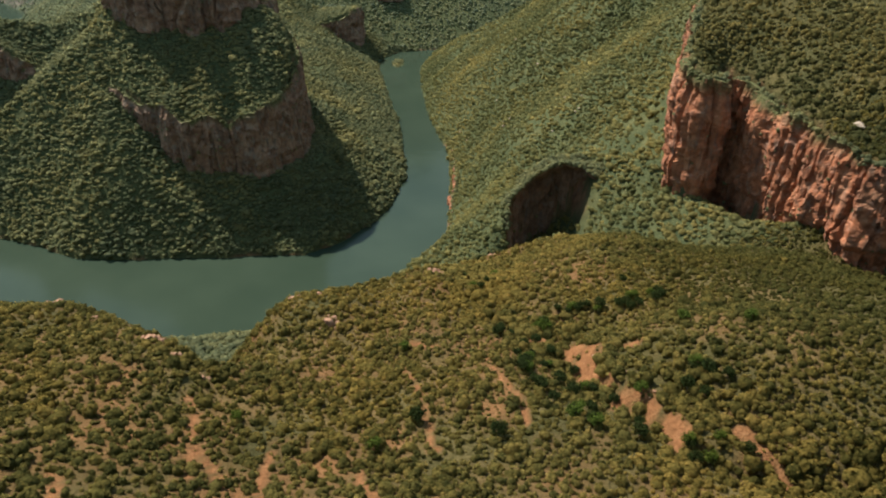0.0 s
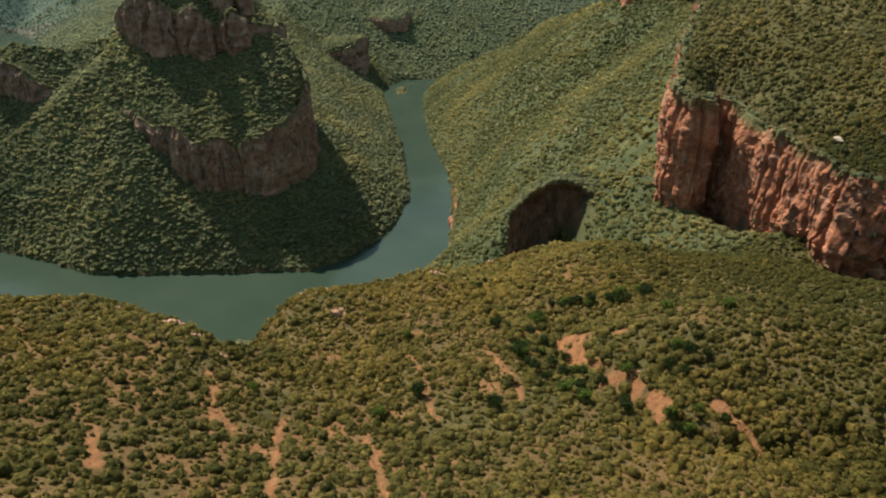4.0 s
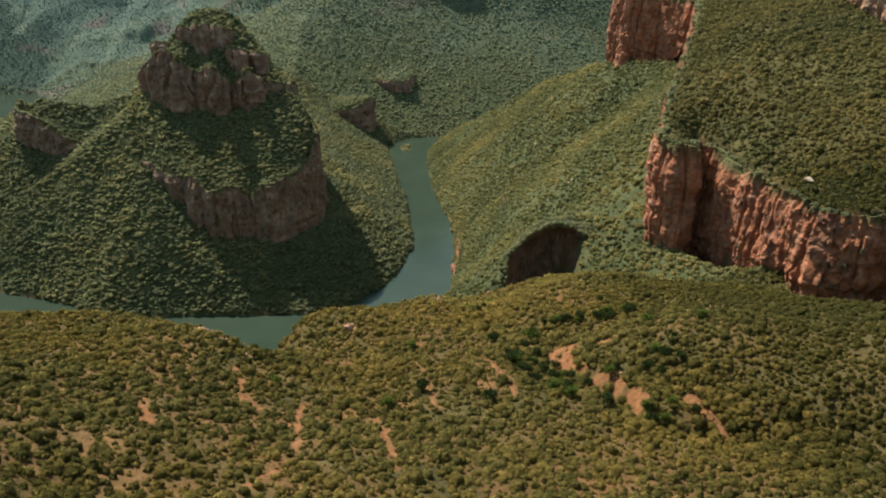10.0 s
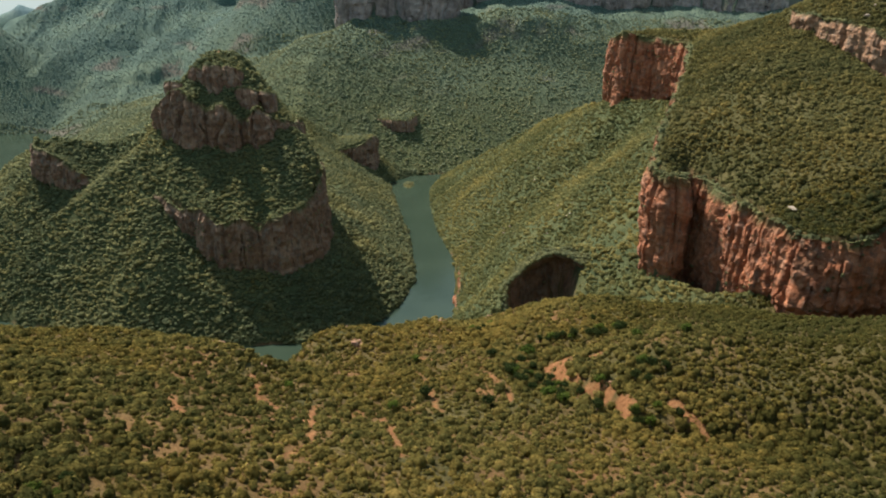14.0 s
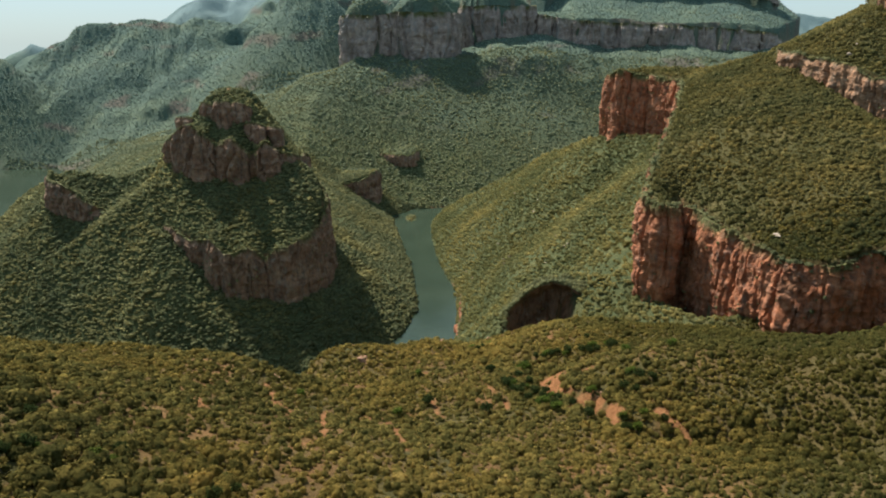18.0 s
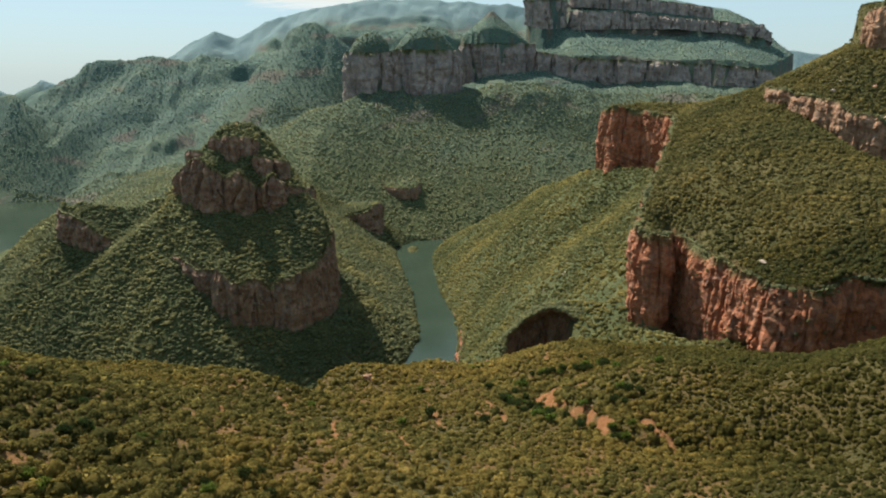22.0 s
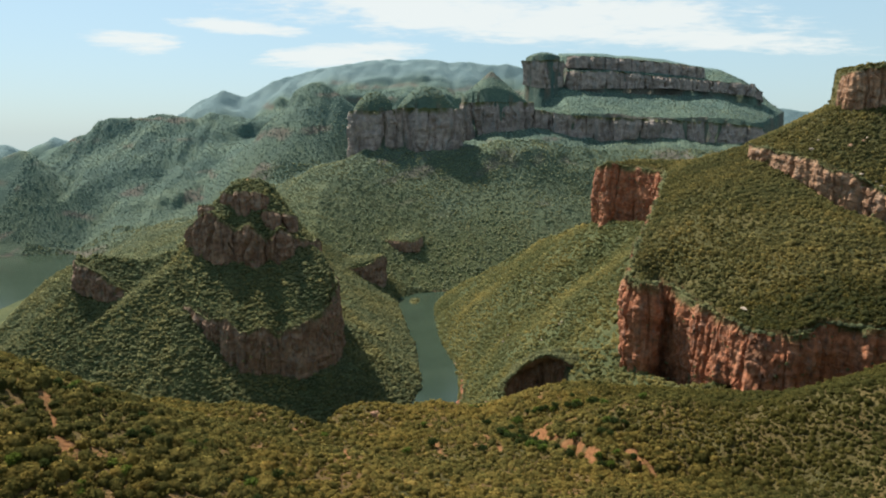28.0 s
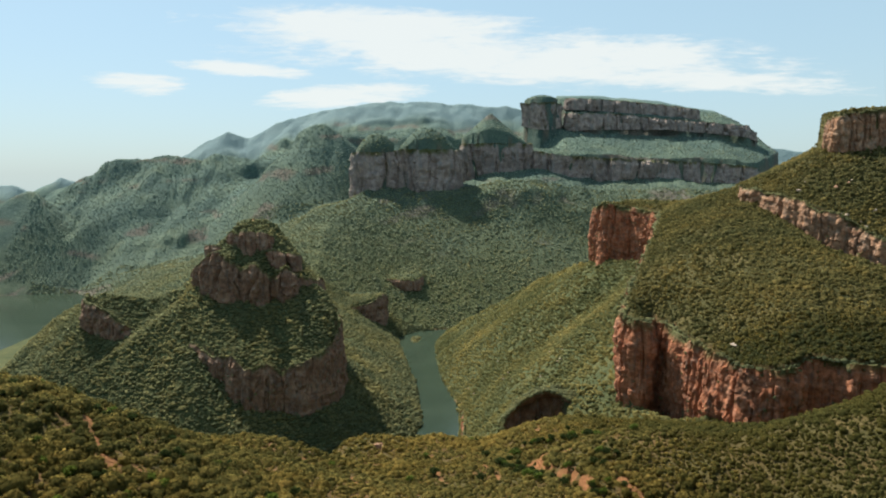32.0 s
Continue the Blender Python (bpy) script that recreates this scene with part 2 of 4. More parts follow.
def near_top(X, Y):
    u, v = np.clip(X, -520, 620) / 300, (np.clip(Y, -260, 660) - 300) / 300
    z = (351.5 - 29.4 * u - 76.8 * v + 37.2 * u * u + 111.1 * u * v + 33.8 * v * v + 17.0 * u ** 3 - 28.0 * u * u * v - 14.2 * u * v * v
         + 9.8 * v ** 3 + 8.4 * u ** 4 - 37.6 * u ** 3 * v - 47.7 * u * u * v * v - 28.7 * u * v ** 3 - 30.9 * v ** 4)
    east = X - np.interp(Y, [290, 312, 345, 372, 412], [150, 118, 104, 88, 82])
    z = z + 12 * sstep(-6, 7, east) * np.exp(-(np.maximum(east - 7, 0) / 75) ** 2) * sstep(284, 306, Y) * (1 - sstep(398, 430, Y))
    d, _ = near_line(GULLY, X, Y)
    z = z - 13 * np.exp(-(d / 32) ** 2)
    for cx, cy, w, up in ((185, 370, 55, 19.3), (290, 300, 60, 22.7), (-80, 460, 38, 17), (-195, 110, 50, 8.3), (-250, 440, 70, 15.3), (60, 600, 45, -16.2),
                          (380, 480, 70, -86.9), (140, 560, 60, 2.9), (260, 560, 60, -4.2), (-160, 370, 50, 18.1)):
        z = z + up * np.exp(-((X - cx) ** 2 + (Y - cy) ** 2) / w ** 2)
    # under the camera's way the hill stays low
    return np.minimum(z, 545) + 5 * fbm(X, Y, 70, 4, 3) + 2.2 * fbm(X, Y, 18, 3, 9)


def head_top(X, Y):
    u, v = np.clip(X, 240, 900) / 300 - 1.5, (np.clip(Y, 500, 1600) - 1000) / 300
    z = 497.8 + 49.9 * u + 51.4 * v - 99.2 * u * u - 5.6 * u * v - 20.8 * v * v
    z = z + 40 * np.exp(-((X - 630) / 90) ** 2 - ((Y - 1240) / 150) ** 2) - 30 * np.exp(-((X - 690) / 75) ** 2 - ((Y - 965) / 95) ** 2)
    return np.maximum(z, 345) + 5 * fbm(X, Y, 90, 4, 21) + 2 * fbm(X, Y, 20, 3, 22)


def step_up(base, top, outline, X, Y, wide=4.0, back=None):
    """Raise the land to the height top within an outline, over a steep edge. With back, the outline is a brow whose heights hold near it."""
    if back is not None:
        d, z = brow_height(outline, X, Y)
        top = top + (z - top) * np.exp(-d / 45)
        outline = [p[:2] for p in outline] + back
    return base + (np.maximum(top, base) - base) * sstep(0.5, wide, inside(outline, X, Y))


def height(X, Y, carve=True):
    X, Y = np.asarray(X, float), np.asarray(Y, float)
    wob = 14 * fbm(X, Y, 60, 3, 41)
    # north land: butte, round hills, mesa and the ranges behind
    dn = inside(NORTH_SHORE, X, Y) + 5 * fbm(X, Y, 35, 3, 5)
    talus = np.where(dn < 0, dn * 0.5, np.minimum(dn * 0.93, 100 + (dn - 108) * 0.25))
    gate = 1 - sstep(1250, 1700, Y) * 0.55
    north = talus * np.where(dn > 0, gate, 1)
    cone = ridge([(-610, 1400, 318), (-500, 1425, 302), (-410, 1450, 262)], 0.78, X, Y) + wob * 0.5
    spur = ridge([(-590, 1440, 335), (-700, 1452, 300), (-850, 1482, 306), (-1000, 1570, 240), (-1200, 1750, 120)], 0.98, X, Y) + wob * 0.4
    north = np.where(dn > 0, smax(north, np.minimum(smax(cone, spur, 25), 2 + dn * 1.25), 12), north)
    bend = sstep(2350, 3000, Y)
    Xw, Yw = X + 95 * bend * fbm(X, Y, 420, 4, 81), Y + 95 * bend * fbm(X, Y, 420, 4, 82)
    far = ridge([(-480, 1560, 250), (-520, 1900, 110), (-430, 2350, 130), (-400, 2800, 330), (-350, 3300, 520), (-60, 3330, 530), (240, 3560, 610),
                 (600, 3520, 575), (1600, 3500, 570), (2600, 3650, 430), (4000, 3700, 380)], 0.40, Xw, Yw, 0.00006)
    far = smax(far, ridge([(-350, 3300, 520), (-620, 3060, 400), (-760, 2780, 290), (-800, 2400, 110)], 0.5, Xw, Yw), 40)
    far = smax(far, ridge([(-80, 3250, 520), (-40, 2900, 250), (60, 2600, 60)], 0.45, Xw, Yw), 40)
    far = smax(far, ridge([(900, 3480, 520), (860, 3150, 330), (700, 2800, 150)], 0.45, Xw, Yw), 40)
    rugged = 50 * fbm(X, Y, 420, 5, 77) + 70 * (0.28 - np.abs(fbm(X, Y, 300, 4, 79))) + 16 * fbm(X, Y, 80, 4, 78)
    left = ridge([(-3086, 4050, 291), (-2560, 4150, 451), (-2377, 4150, 434), (-2229, 4150, 554), (-2012, 4150, 680), (-1714, 4150, 728), (-1637, 4150, 714),
                  (-1606, 4160, 669), (-1529, 4170, 694), (-1287, 4190, 685), (-1184, 4200, 646), (-975, 4230, 714), (-663, 4270, 623), (-343, 4350, 600)], 0.74, Xw, Yw, 0.00004)
    left = smax(left, ridge([(-1715, 4150, 700), (-1450, 3750, 430), (-1280, 3350, 250), (-1150, 3050, 140)], 0.62, Xw, Yw), 30)
    left = smax(left, ridge([(-2230, 4150, 540), (-2050, 3750, 300), (-1950, 3480, 90)], 0.6, Xw, Yw), 30)
    left = smax(left, ridge([(-1000, 4150, 640), (-900, 3700, 400), (-880, 3400, 260)], 0.6, Xw, Yw), 30)
    left = smax(left, ridge([(-780, 3745, 830), (-735, 3745, 862), (-690, 3745, 880), (-640, 3745, 850), (-600, 3745, 790)], 1.0, X, Y), 12)
    left = smax(left, ridge([(-2352, 3690, 512), (-2346, 3720, 506)], 0.85, X, Y), 20)
    back = ridge([(-3765, 4560, 537), (-2876, 4510, 527), (-2771, 4510, 475), (-2583, 4510, 584), (-2405, 4530, 516), (-1987, 4560, 558), (-1727, 4560, 725), (-1464, 4560, 867), (-1342, 4560, 830),
                  (-957, 4560, 964), (-766, 4560, 1018), (-539, 4560, 1055), (-199, 4560, 1060), (405, 4560, 1029), (732, 4560, 945), (2719, 4560, 642), (4183, 4610, 495)], 0.75, Xw, Yw, 0.00008)
    hills = smax(smax(far, left, 25), back, 20) + rugged * sstep(2500, 3300, Y) * 0.34
    shelf = 165.0
    q = (hills + 60 * fbm(X, Y, 900, 3, 87)) / shelf
    part = q - np.floor(q)
    hills = hills + shelf * (sstep(0.36, 0.62, part) - part) * 0.42 * sstep(2900, 3300, Y) * (1 - sstep(4250, 4450, Y)) * sstep(0.0, 0.3, fbm(X, Y, 520, 3, 88))
    gully = np.abs(vnoise(X / 210 + 0.9 * fbm(X, Y, 500, 2, 83), Y / 700, 84)) + 0.4 * np.abs(vnoise(X / 80 + 0.6 * fbm(X, Y, 300, 2, 85), Y / 360, 86))
    hills = hills + (gully - 0.5) * 42 * sstep(2480, 2900, Y) * (1 - 0.7 * sstep(4200, 4500, Y))
    hills = np.minimum(hills, 4 + np.maximum(dn, -8) * (0.62 + 0.35 * sstep(3000, 3600, Y)))
    north = smax(north, np.where(dn > -8, hills, -60), 10)
    north = step_up(north, north, SPUR_BROW, X, Y, back=SPUR_BACK)
    low_top = np.minimum(203 + 0.72 * (Y - 1203) + 0.10 * (-X - 330) + 34 * sstep(-430, -290, X) * sstep(1215, 1285, Y), 372) + 4 * fbm(X, Y, 40, 3, 11)
    north = step_up(north, low_top, LOW_BROW, X, Y, back=LOW_BACK)
    ang = np.arctan2(Y - 1478, X + 464)
    dome = 491 - 0.0068 * ((X + 464) ** 2 + ((Y - 1478) / 1.12) ** 2) + 9 * vnoise(ang * 5.0, 0.02 * np.hypot(X + 464, Y - 1478), 13) + 7 * fbm(X, Y, 45, 4, 12)
    north = step_up(north, np.maximum(dome, 330), CAP_BROW, X, Y, 9, CAP_BACK)
    north = step_up(north, 140 + 0 * X, LEDGE_A, X, Y, 5, LEDGE_A_BACK)
    north = step_up(north, 170 + 0.3 * (Y - 2600), LEDGE_B, X, Y, 5, LEDGE_B_BACK)
    for outline, cx, cy, top, fall, seed in ((ROND_A, -355, 3340, 788, 0.0082, 31), (ROND_B, -105, 3365, 814, 0.0052, 32),
                                             (ROND_C, 226, 3590, 905, 0.0, 33)):
        r2 = (X - cx) ** 2 + (Y - cy) ** 2
        cap = top - fall * r2 if fall else top - 0.85 * np.sqrt(r2)
        north = step_up(north, np.maximum(cap, top - 175) + 4 * fbm(X, Y, 60, 3, seed), outline, X, Y, 6)
    bench = 690 - 46 * sstep(500, 1400, X) - np.maximum(0, 640 - X) * 0.75 * sstep(3560, 3700, Y) + 0.36 * (Y - 3500) + 10 * fbm(X, Y, 120, 4, 34)
    north = step_up(north, bench - np.maximum(0, X - 1500) * 0.25, LOW_MESA, X, Y, 6)
    crest = np.interp(X, [660, 950, 1340, 1500, 1700, 1900], [1015, 1000, 965, 930, 905, 840]) + 6 * fbm(X, Y, 70, 4, 35)
    north = step_up(north, np.minimum(crest - 78, 925) + 0.30 * (Y - 3900), MESA, X, Y, 6)
    north = step_up(north, crest + 0 * X, MESA_TOP, X, Y, 6)
    north = step_up(north, 1032 - 0.0030 * ((X - 540) ** 2 + (Y - 3960) ** 2) + 0 * X, KNOB, X, Y, 6)
    # south land: the hillside over the river, the red headland and the near hill
    ds = inside(SOUTH_SHORE, X, Y) + 4 * fbm(X, Y, 30, 3, 6)
    south = np.where(ds < 0, ds * 0.5, np.minimum(ds * 0.75, 75 + (ds - 100) * 0.28))
    side = ridge([(-10, 2375, 8), (60, 2240, 75), (127, 2100, 143), (285, 1900, 281), (368, 1600, 370), (470, 1400, 392), (400, 1200, 372), (320, 980, 296), (264, 840, 240)], 0.80, X, Y) + wob * 0.6
    nose = ridge([(60, 1300, 35), (100, 1160, 115), (110, 1010, 188), (84, 900, 186), (80, 850, 184), (92, 905, 200), (150, 945, 226), (200, 920, 244), (266, 840, 270)], 0.95, X, Y) + wob * 0.3
    south = np.where(ds > 0, smax(south, np.minimum(smax(side, nose, 14), 2 + ds * 1.3), 10), south)
    apron = ridge([(262, 790, 258), (300, 700, 262), (340, 640, 285), (360, 570, 272), (520, 540, 285), (900, 500, 300)], 0.75, X, Y)
    south = smax(south, apron, 12)
    near = near_top(X, Y) - np.maximum(0, -inside(NEAR_BROW, X, Y) - 2 + 0.5 * wob) * 1.02
    south = np.where(ds > 0, smax(south, np.minimum(near, 3 + ds * 1.4), 10), south)
    south = step_up(south, south, NOSE_BROW, X, Y, back=NOSE_BACK)
    south = south - carve * (1 - sstep(168, 206, X)) * np.maximum(0, south - 114 - 0.2 * (X - 96) - 1.1 * np.maximum(0, X - 150)) * sstep(-1, 4, inside(ALCOVE, X, Y))
    south = step_up(south, head_top(X, Y), HEAD_BROW, X, Y, back=HEAD_BACK)
    band = 560 + 0.33 * (Y - 1000) + 0.28 * (X - 620) + 4 * fbm(X, Y, 30, 3, 23)
    din = inside([q[:2] for q in UP_BAND] + UP_BACK, X, Y)
    band = np.minimum(np.minimum(band, 660), brow_height(UP_BAND, X, Y)[1] + 0.62 * np.maximum(din, 0))
    south = step_up(south, band, UP_BAND, X, Y, back=UP_BACK)
    south = step_up(south, 716 + 5 * fbm(X, Y, 30, 3, 24), PILLAR, X, Y, back=PILLAR_BACK)
    z = np.where(dn > ds, north, south)
    islet = 3.5 - ((X + 118) / 10) ** 2 - ((Y - 2275) / 26) ** 2
    return np.where((dn < 0) & (ds < 0), np.maximum(np.maximum(np.maximum(dn, ds) * 0.5, -12), islet), z)


# ---- materials ----
class Nodes:
    """Short way to write node trees."""

    def __init__(self, name, rough=0.9):
        self.mat = bpy.data.materials.new(name)
        self.mat.use_nodes = True
        self.n, self.l = self.mat.node_tree.nodes, self.mat.node_tree.links
        self.bsdf = self.n["Principled BSDF"]
        self.bsdf.inputs["Roughness"].default_value = rough
        self.bsdf.inputs["Specular IOR Level"].default_value = 0.2
        self.pos = self.n.new("ShaderNodeNewGeometry").outputs["Position"]

    def scaled(self, s):
        m = self.n.new("ShaderNodeMapping")
        m.inputs["Scale"].default_value = s
        self.l.new(self.pos, m.inputs[0])
        return m.outputs[0]

    def noise(self, size, detail=5, rough=0.55, vec=None, dist=0.0):
        t = self.n.new("ShaderNodeTexNoise")
        t.inputs["Scale"].default_value, t.inputs["Detail"].default_value = 1 / size, detail
        t.inputs["Roughness"].default_value, t.inputs["Distortion"].default_value = rough, dist
        self.l.new(vec or self.pos, t.inputs["Vector"])
        return t.outputs["Fac"]

    def cells(self, size, out="Distance", vec=None):
        t = self.n.new("ShaderNodeTexVoronoi")
        t.inputs["Scale"].default_value = 1 / size
        self.l.new(vec or self.pos, t.inputs["Vector"])
        return t.outputs[out]

    def ramp(self, fac, *stops):
        r = self.n.new("ShaderNodeValToRGB")
        e = r.color_ramp.elements
        e[0].position, e[1].position = stops[0][0], stops[-1][0]
        e[0].color, e[1].color = (*stops[0][1], 1), (*stops[-1][1], 1)
        for p, c in stops[1:-1]:
            e.new(p).color = (*c, 1)
        self.l.new(fac, r.inputs[0])
        return r.outputs["Color"]

    def span(self, fac, a, b, lo=0.0, hi=1.0):
        r = self.n.new("ShaderNodeMapRange")
        r.inputs["From Min"].default_value, r.inputs["From Max"].default_value = a, b
        r.inputs["To Min"].default_value, r.inputs["To Max"].default_value = lo, hi
        self.l.new(fac, r.inputs["Value"])
        return r.outputs["Result"]

    def mix(self, fac, a, b, how="MIX"):
        m = self.n.new("ShaderNodeMix")
        m.data_type, m.blend_type = "RGBA", how
        for sock, v in (("Factor", fac), ("A", a), ("B", b)):
            if isinstance(v, (int, float)):
                m.inputs[sock].default_value = v
            elif isinstance(v, tuple):
                m.inputs[sock].default_value = (*v, 1)
            else:
                self.l.new(v, m.inputs[sock])
        return m.outputs["Result"]

    def math(self, op, a, b=0.0):
        m = self.n.new("ShaderNodeMath")
        m.operation = op
        for i, v in enumerate((a, b)):
            if isinstance(v, (int, float)):
                m.inputs[i].default_value = v
            else:
                self.l.new(v, m.inputs[i])
        return m.outputs[0]

    def attr(self, name):
        a = self.n.new("ShaderNodeAttribute")
        a.attribute_name = name
        return a.outputs["Fac"]

    def done(self, color, bump=None, metres=1.0, strength=1.0):
        self.l.new(color, self.bsdf.inputs["Base Color"])
        if bump is not None:
            b = self.n.new("ShaderNodeBump")
            b.inputs["Distance"].default_value, b.inputs["Strength"].default_value = metres, strength
            self.l.new(bump, b.inputs["Height"])
            self.l.new(b.outputs[0], self.bsdf.inputs["Normal"])
        return self.mat


def ground_material():
    k = Nodes("scrub_ground", 0.95)
    k.bsdf.inputs["Specular IOR Level"].default_value = 0.05
    crown = k.cells(7.0)
    green = k.ramp(k.noise(45, 6, 0.6), (0.3, (0.042, 0.041, 0.017)), (0.5, (0.066, 0.058, 0.024)), (0.72, (0.115, 0.088, 0.038)))
    green = k.mix(k.span(k.noise(3.0, 4), 0.35, 0.7), green, k.mix(1.0, green, (0.6, 0.65, 0.55), "MULTIPLY"))
    # far ground colour, with the distance haze painted into it
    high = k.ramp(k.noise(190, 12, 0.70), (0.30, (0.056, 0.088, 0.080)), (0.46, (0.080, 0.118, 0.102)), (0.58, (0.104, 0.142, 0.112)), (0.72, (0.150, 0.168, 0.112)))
    tree = k.cells(10.0)
    k.far_bump = k.math("MULTIPLY", k.math("MULTIPLY", tree, k.attr("far_haze")), -0.9)
    high = k.mix(k.span(tree, 0.15, 0.6, 0.0, 0.8), k.mix(1.0, high, (0.62, 0.70, 0.70), "MULTIPLY"), high)
    wood = k.ramp(k.noise(34, 9, 0.72), (0.3, (0.036, 0.047, 0.023)), (0.5, (0.057, 0.067, 0.031)), (0.7, (0.095, 0.095, 0.042)))
    green = k.mix(k.attr("wooded"), green, wood)
    green = k.mix(k.attr("far_haze"), green, high)
    # the back range turns paler blue, haze again put into the colour
    green = k.mix(k.attr("back_haze"), green, k.ramp(k.noise(160, 9, 0.7), (0.3, (0.112, 0.168, 0.182)), (0.7, (0.145, 0.202, 0.208))))
    soil = k.ramp(k.noise(6, 6, 0.65), (0.3, (0.120, 0.054, 0.024)), (0.55, (0.205, 0.094, 0.042)), (0.75, (0.275, 0.140, 0.070)))
    col = k.mix(k.attr("bare"), green, soil)
    rock = k.ramp(k.noise(9, 6, 0.7), (0.3, (0.10, 0.055, 0.035)), (0.6, (0.24, 0.125, 0.075)), (0.8, (0.33, 0.23, 0.16)))
    col = k.mix(k.math("MULTIPLY", k.attr("rock"), k.span(k.attr("far_haze"), 0.0, 1.0, 1.0, 0.35)), col, rock)
    col = k.mix(k.math("MULTIPLY", k.attr("ledge"), 0.8), col, k.ramp(k.noise(25, 6, 0.7), (0.3, (0.055, 0.055, 0.050)), (0.7, (0.17, 0.135, 0.11))))
    bump = k.math("SUBTRACT", k.math("MULTIPLY", k.noise(2.4, 4, 0.7), 0.7), k.math("MULTIPLY", crown, 0.16))
    bump = k.math("ADD", bump, k.far_bump)
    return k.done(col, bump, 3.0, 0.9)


def leaf_material(name, low, mid, high, dim=0.40):
    k = Nodes(name, 0.9)
    k.bsdf.inputs["Specular IOR Level"].default_value = 0.03
    col = k.ramp(k.attr("tone"), (0.0, low), (0.5, mid), (1.0, high))
    col = k.mix(k.span(k.noise(1.7, 3, 0.7), 0.36, 0.62), k.mix(1.0, col, (dim, dim * 1.06, dim), "MULTIPLY"), col)
    col = k.mix(k.span(k.noise(110, 3), 0.42, 0.62), col, k.mix(1.0, col, (1.14, 1.04, 0.92), "MULTIPLY"))
    k.done(col, k.noise(1.5, 4, 0.75), 2.0, 1.0)
    thin, both = k.n.new("ShaderNodeBsdfTranslucent"), k.n.new("ShaderNodeMixShader")
    both.inputs[0].default_value = 0.56
    k.l.new(col, thin.inputs["Color"])
    k.l.new(k.bsdf.outputs[0], both.inputs[1])
    k.l.new(thin.outputs[0], both.inputs[2])
    k.l.new(both.outputs[0], k.n["Material Output"].inputs["Surface"])
    return k.mat


def cliff_material(name, red, pale, dark, grey=0.35, big=1.0):
    k = Nodes(name, 0.88)
    streak = k.noise(big, 6, 0.65, k.scaled((0.16, 0.16, 0.022)), 0.4)
    base = k.ramp(k.noise(26 * big, 6, 0.6), (0.32, tuple(c * 0.62 for c in red)), (0.5, red), (0.68, tuple(c * 0.6 + d * 0.4 for c, d in zip(red, pale))))
    strata = k.noise(big, 5, 0.7, k.scaled((0.03, 0.03, 0.22)), 0.8)
    base = k.mix(k.span(strata, 0.55, 0.75, 0, 0.30), base, pale)
    base = k.mix(k.span(k.noise(big, 6, 0.7, k.scaled((0.05, 0.05, 0.028))), 0.56, 0.70, 0, 0.5), base, pale)
    base = k.mix(k.span(k.noise(7 * big, 5, 0.65), 0.30, 0.62, 0.0, 1.0), k.mix(1.0, base, (0.42, 0.40, 0.40), "MULTIPLY"), base)
    base = k.mix(k.span(streak, 0.52, 0.68, 0, 0.85), base, dark)
    base = k.mix(k.math("MULTIPLY", k.span(k.noise(11 * big, 6, 0.7), 0.5, 0.65), grey), base, (0.20, 0.18, 0.15))
    base = k.mix(k.math("MINIMUM", k.math("MULTIPLY", k.attr("rim"), k.span(k.noise(5 * big, 4), 0.26, 0.44, 0.0, 1.0)), 1.0), base, (0.070, 0.074, 0.026))
    bump = k.math("ADD", k.math("MULTIPLY", streak, 1.0), k.math("MULTIPLY", k.noise(1.6 * big, 5, 0.7), 0.5))
    bump = k.math("ADD", bump, k.math("MULTIPLY", strata, 0.45))
    return k.done(base, bump, 2.2 * big, 0.9)


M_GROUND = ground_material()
M_BUSH = leaf_material("bush_leaves", (0.100, 0.100, 0.032), (0.256, 0.210, 0.064), (0.415, 0.310, 0.098), 0.46)
M_FOREST = leaf_material("forest_leaves", (0.138, 0.162, 0.096), (0.222, 0.230, 0.122), (0.325, 0.304, 0.146), 0.76)
M_SCRUB = leaf_material("headland_leaves", (0.078, 0.086, 0.036), (0.176, 0.162, 0.066), (0.310, 0.258, 0.100), 0.60)
M_HILL = leaf_material("hillside_leaves", (0.116, 0.130, 0.058), (0.205, 0.200, 0.085), (0.320, 0.278, 0.110), 0.74)
# far leaves: distance haze painted in as a paler, bluer green
M_SLOPE_HAZE = leaf_material("hazy_slope_leaves", (0.180, 0.212, 0.146), (0.246, 0.270, 0.174), (0.330, 0.330, 0.192), 0.90)
M_HIGH_HAZE = leaf_material("hazy_upland_leaves", (0.200, 0.264, 0.246), (0.250, 0.312, 0.274), (0.310, 0.355, 0.275), 0.92)
M_RED = cliff_material("red_sandstone", (0.350, 0.130, 0.062), (0.44, 0.245, 0.145), (0.085, 0.048, 0.036))
M_BROWN = cliff_material("brown_sandstone", (0.225, 0.128, 0.082), (0.38, 0.265, 0.175), (0.066, 0.052, 0.042), 0.5)
M_PALE = cliff_material("ochre_sandstone", (0.33, 0.178, 0.100), (0.42, 0.285, 0.180), (0.100, 0.070, 0.052), 0.5)
# sandstone of the far towers, greyed and paled to paint in haze
M_FAR_HAZE = cliff_material("hazy_sandstone", (0.310, 0.250, 0.225), (0.42, 0.350, 0.305), (0.165, 0.170, 0.168), 0.35, 3.2)


def water_material():
    k = Nodes("river_water", 0.14)
    k.bsdf.inputs["Specular IOR Level"].default_value = 0.25
    k.bsdf.inputs["IOR"].default_value = 1.33
    col = k.ramp(k.noise(160, 3), (0.3, (0.020, 0.032, 0.022)), (0.7, (0.028, 0.042, 0.029)))
    return k.done(col, k.noise(2.2, 4, 0.6), 0.12, 0.35)


M_WATER = water_material()


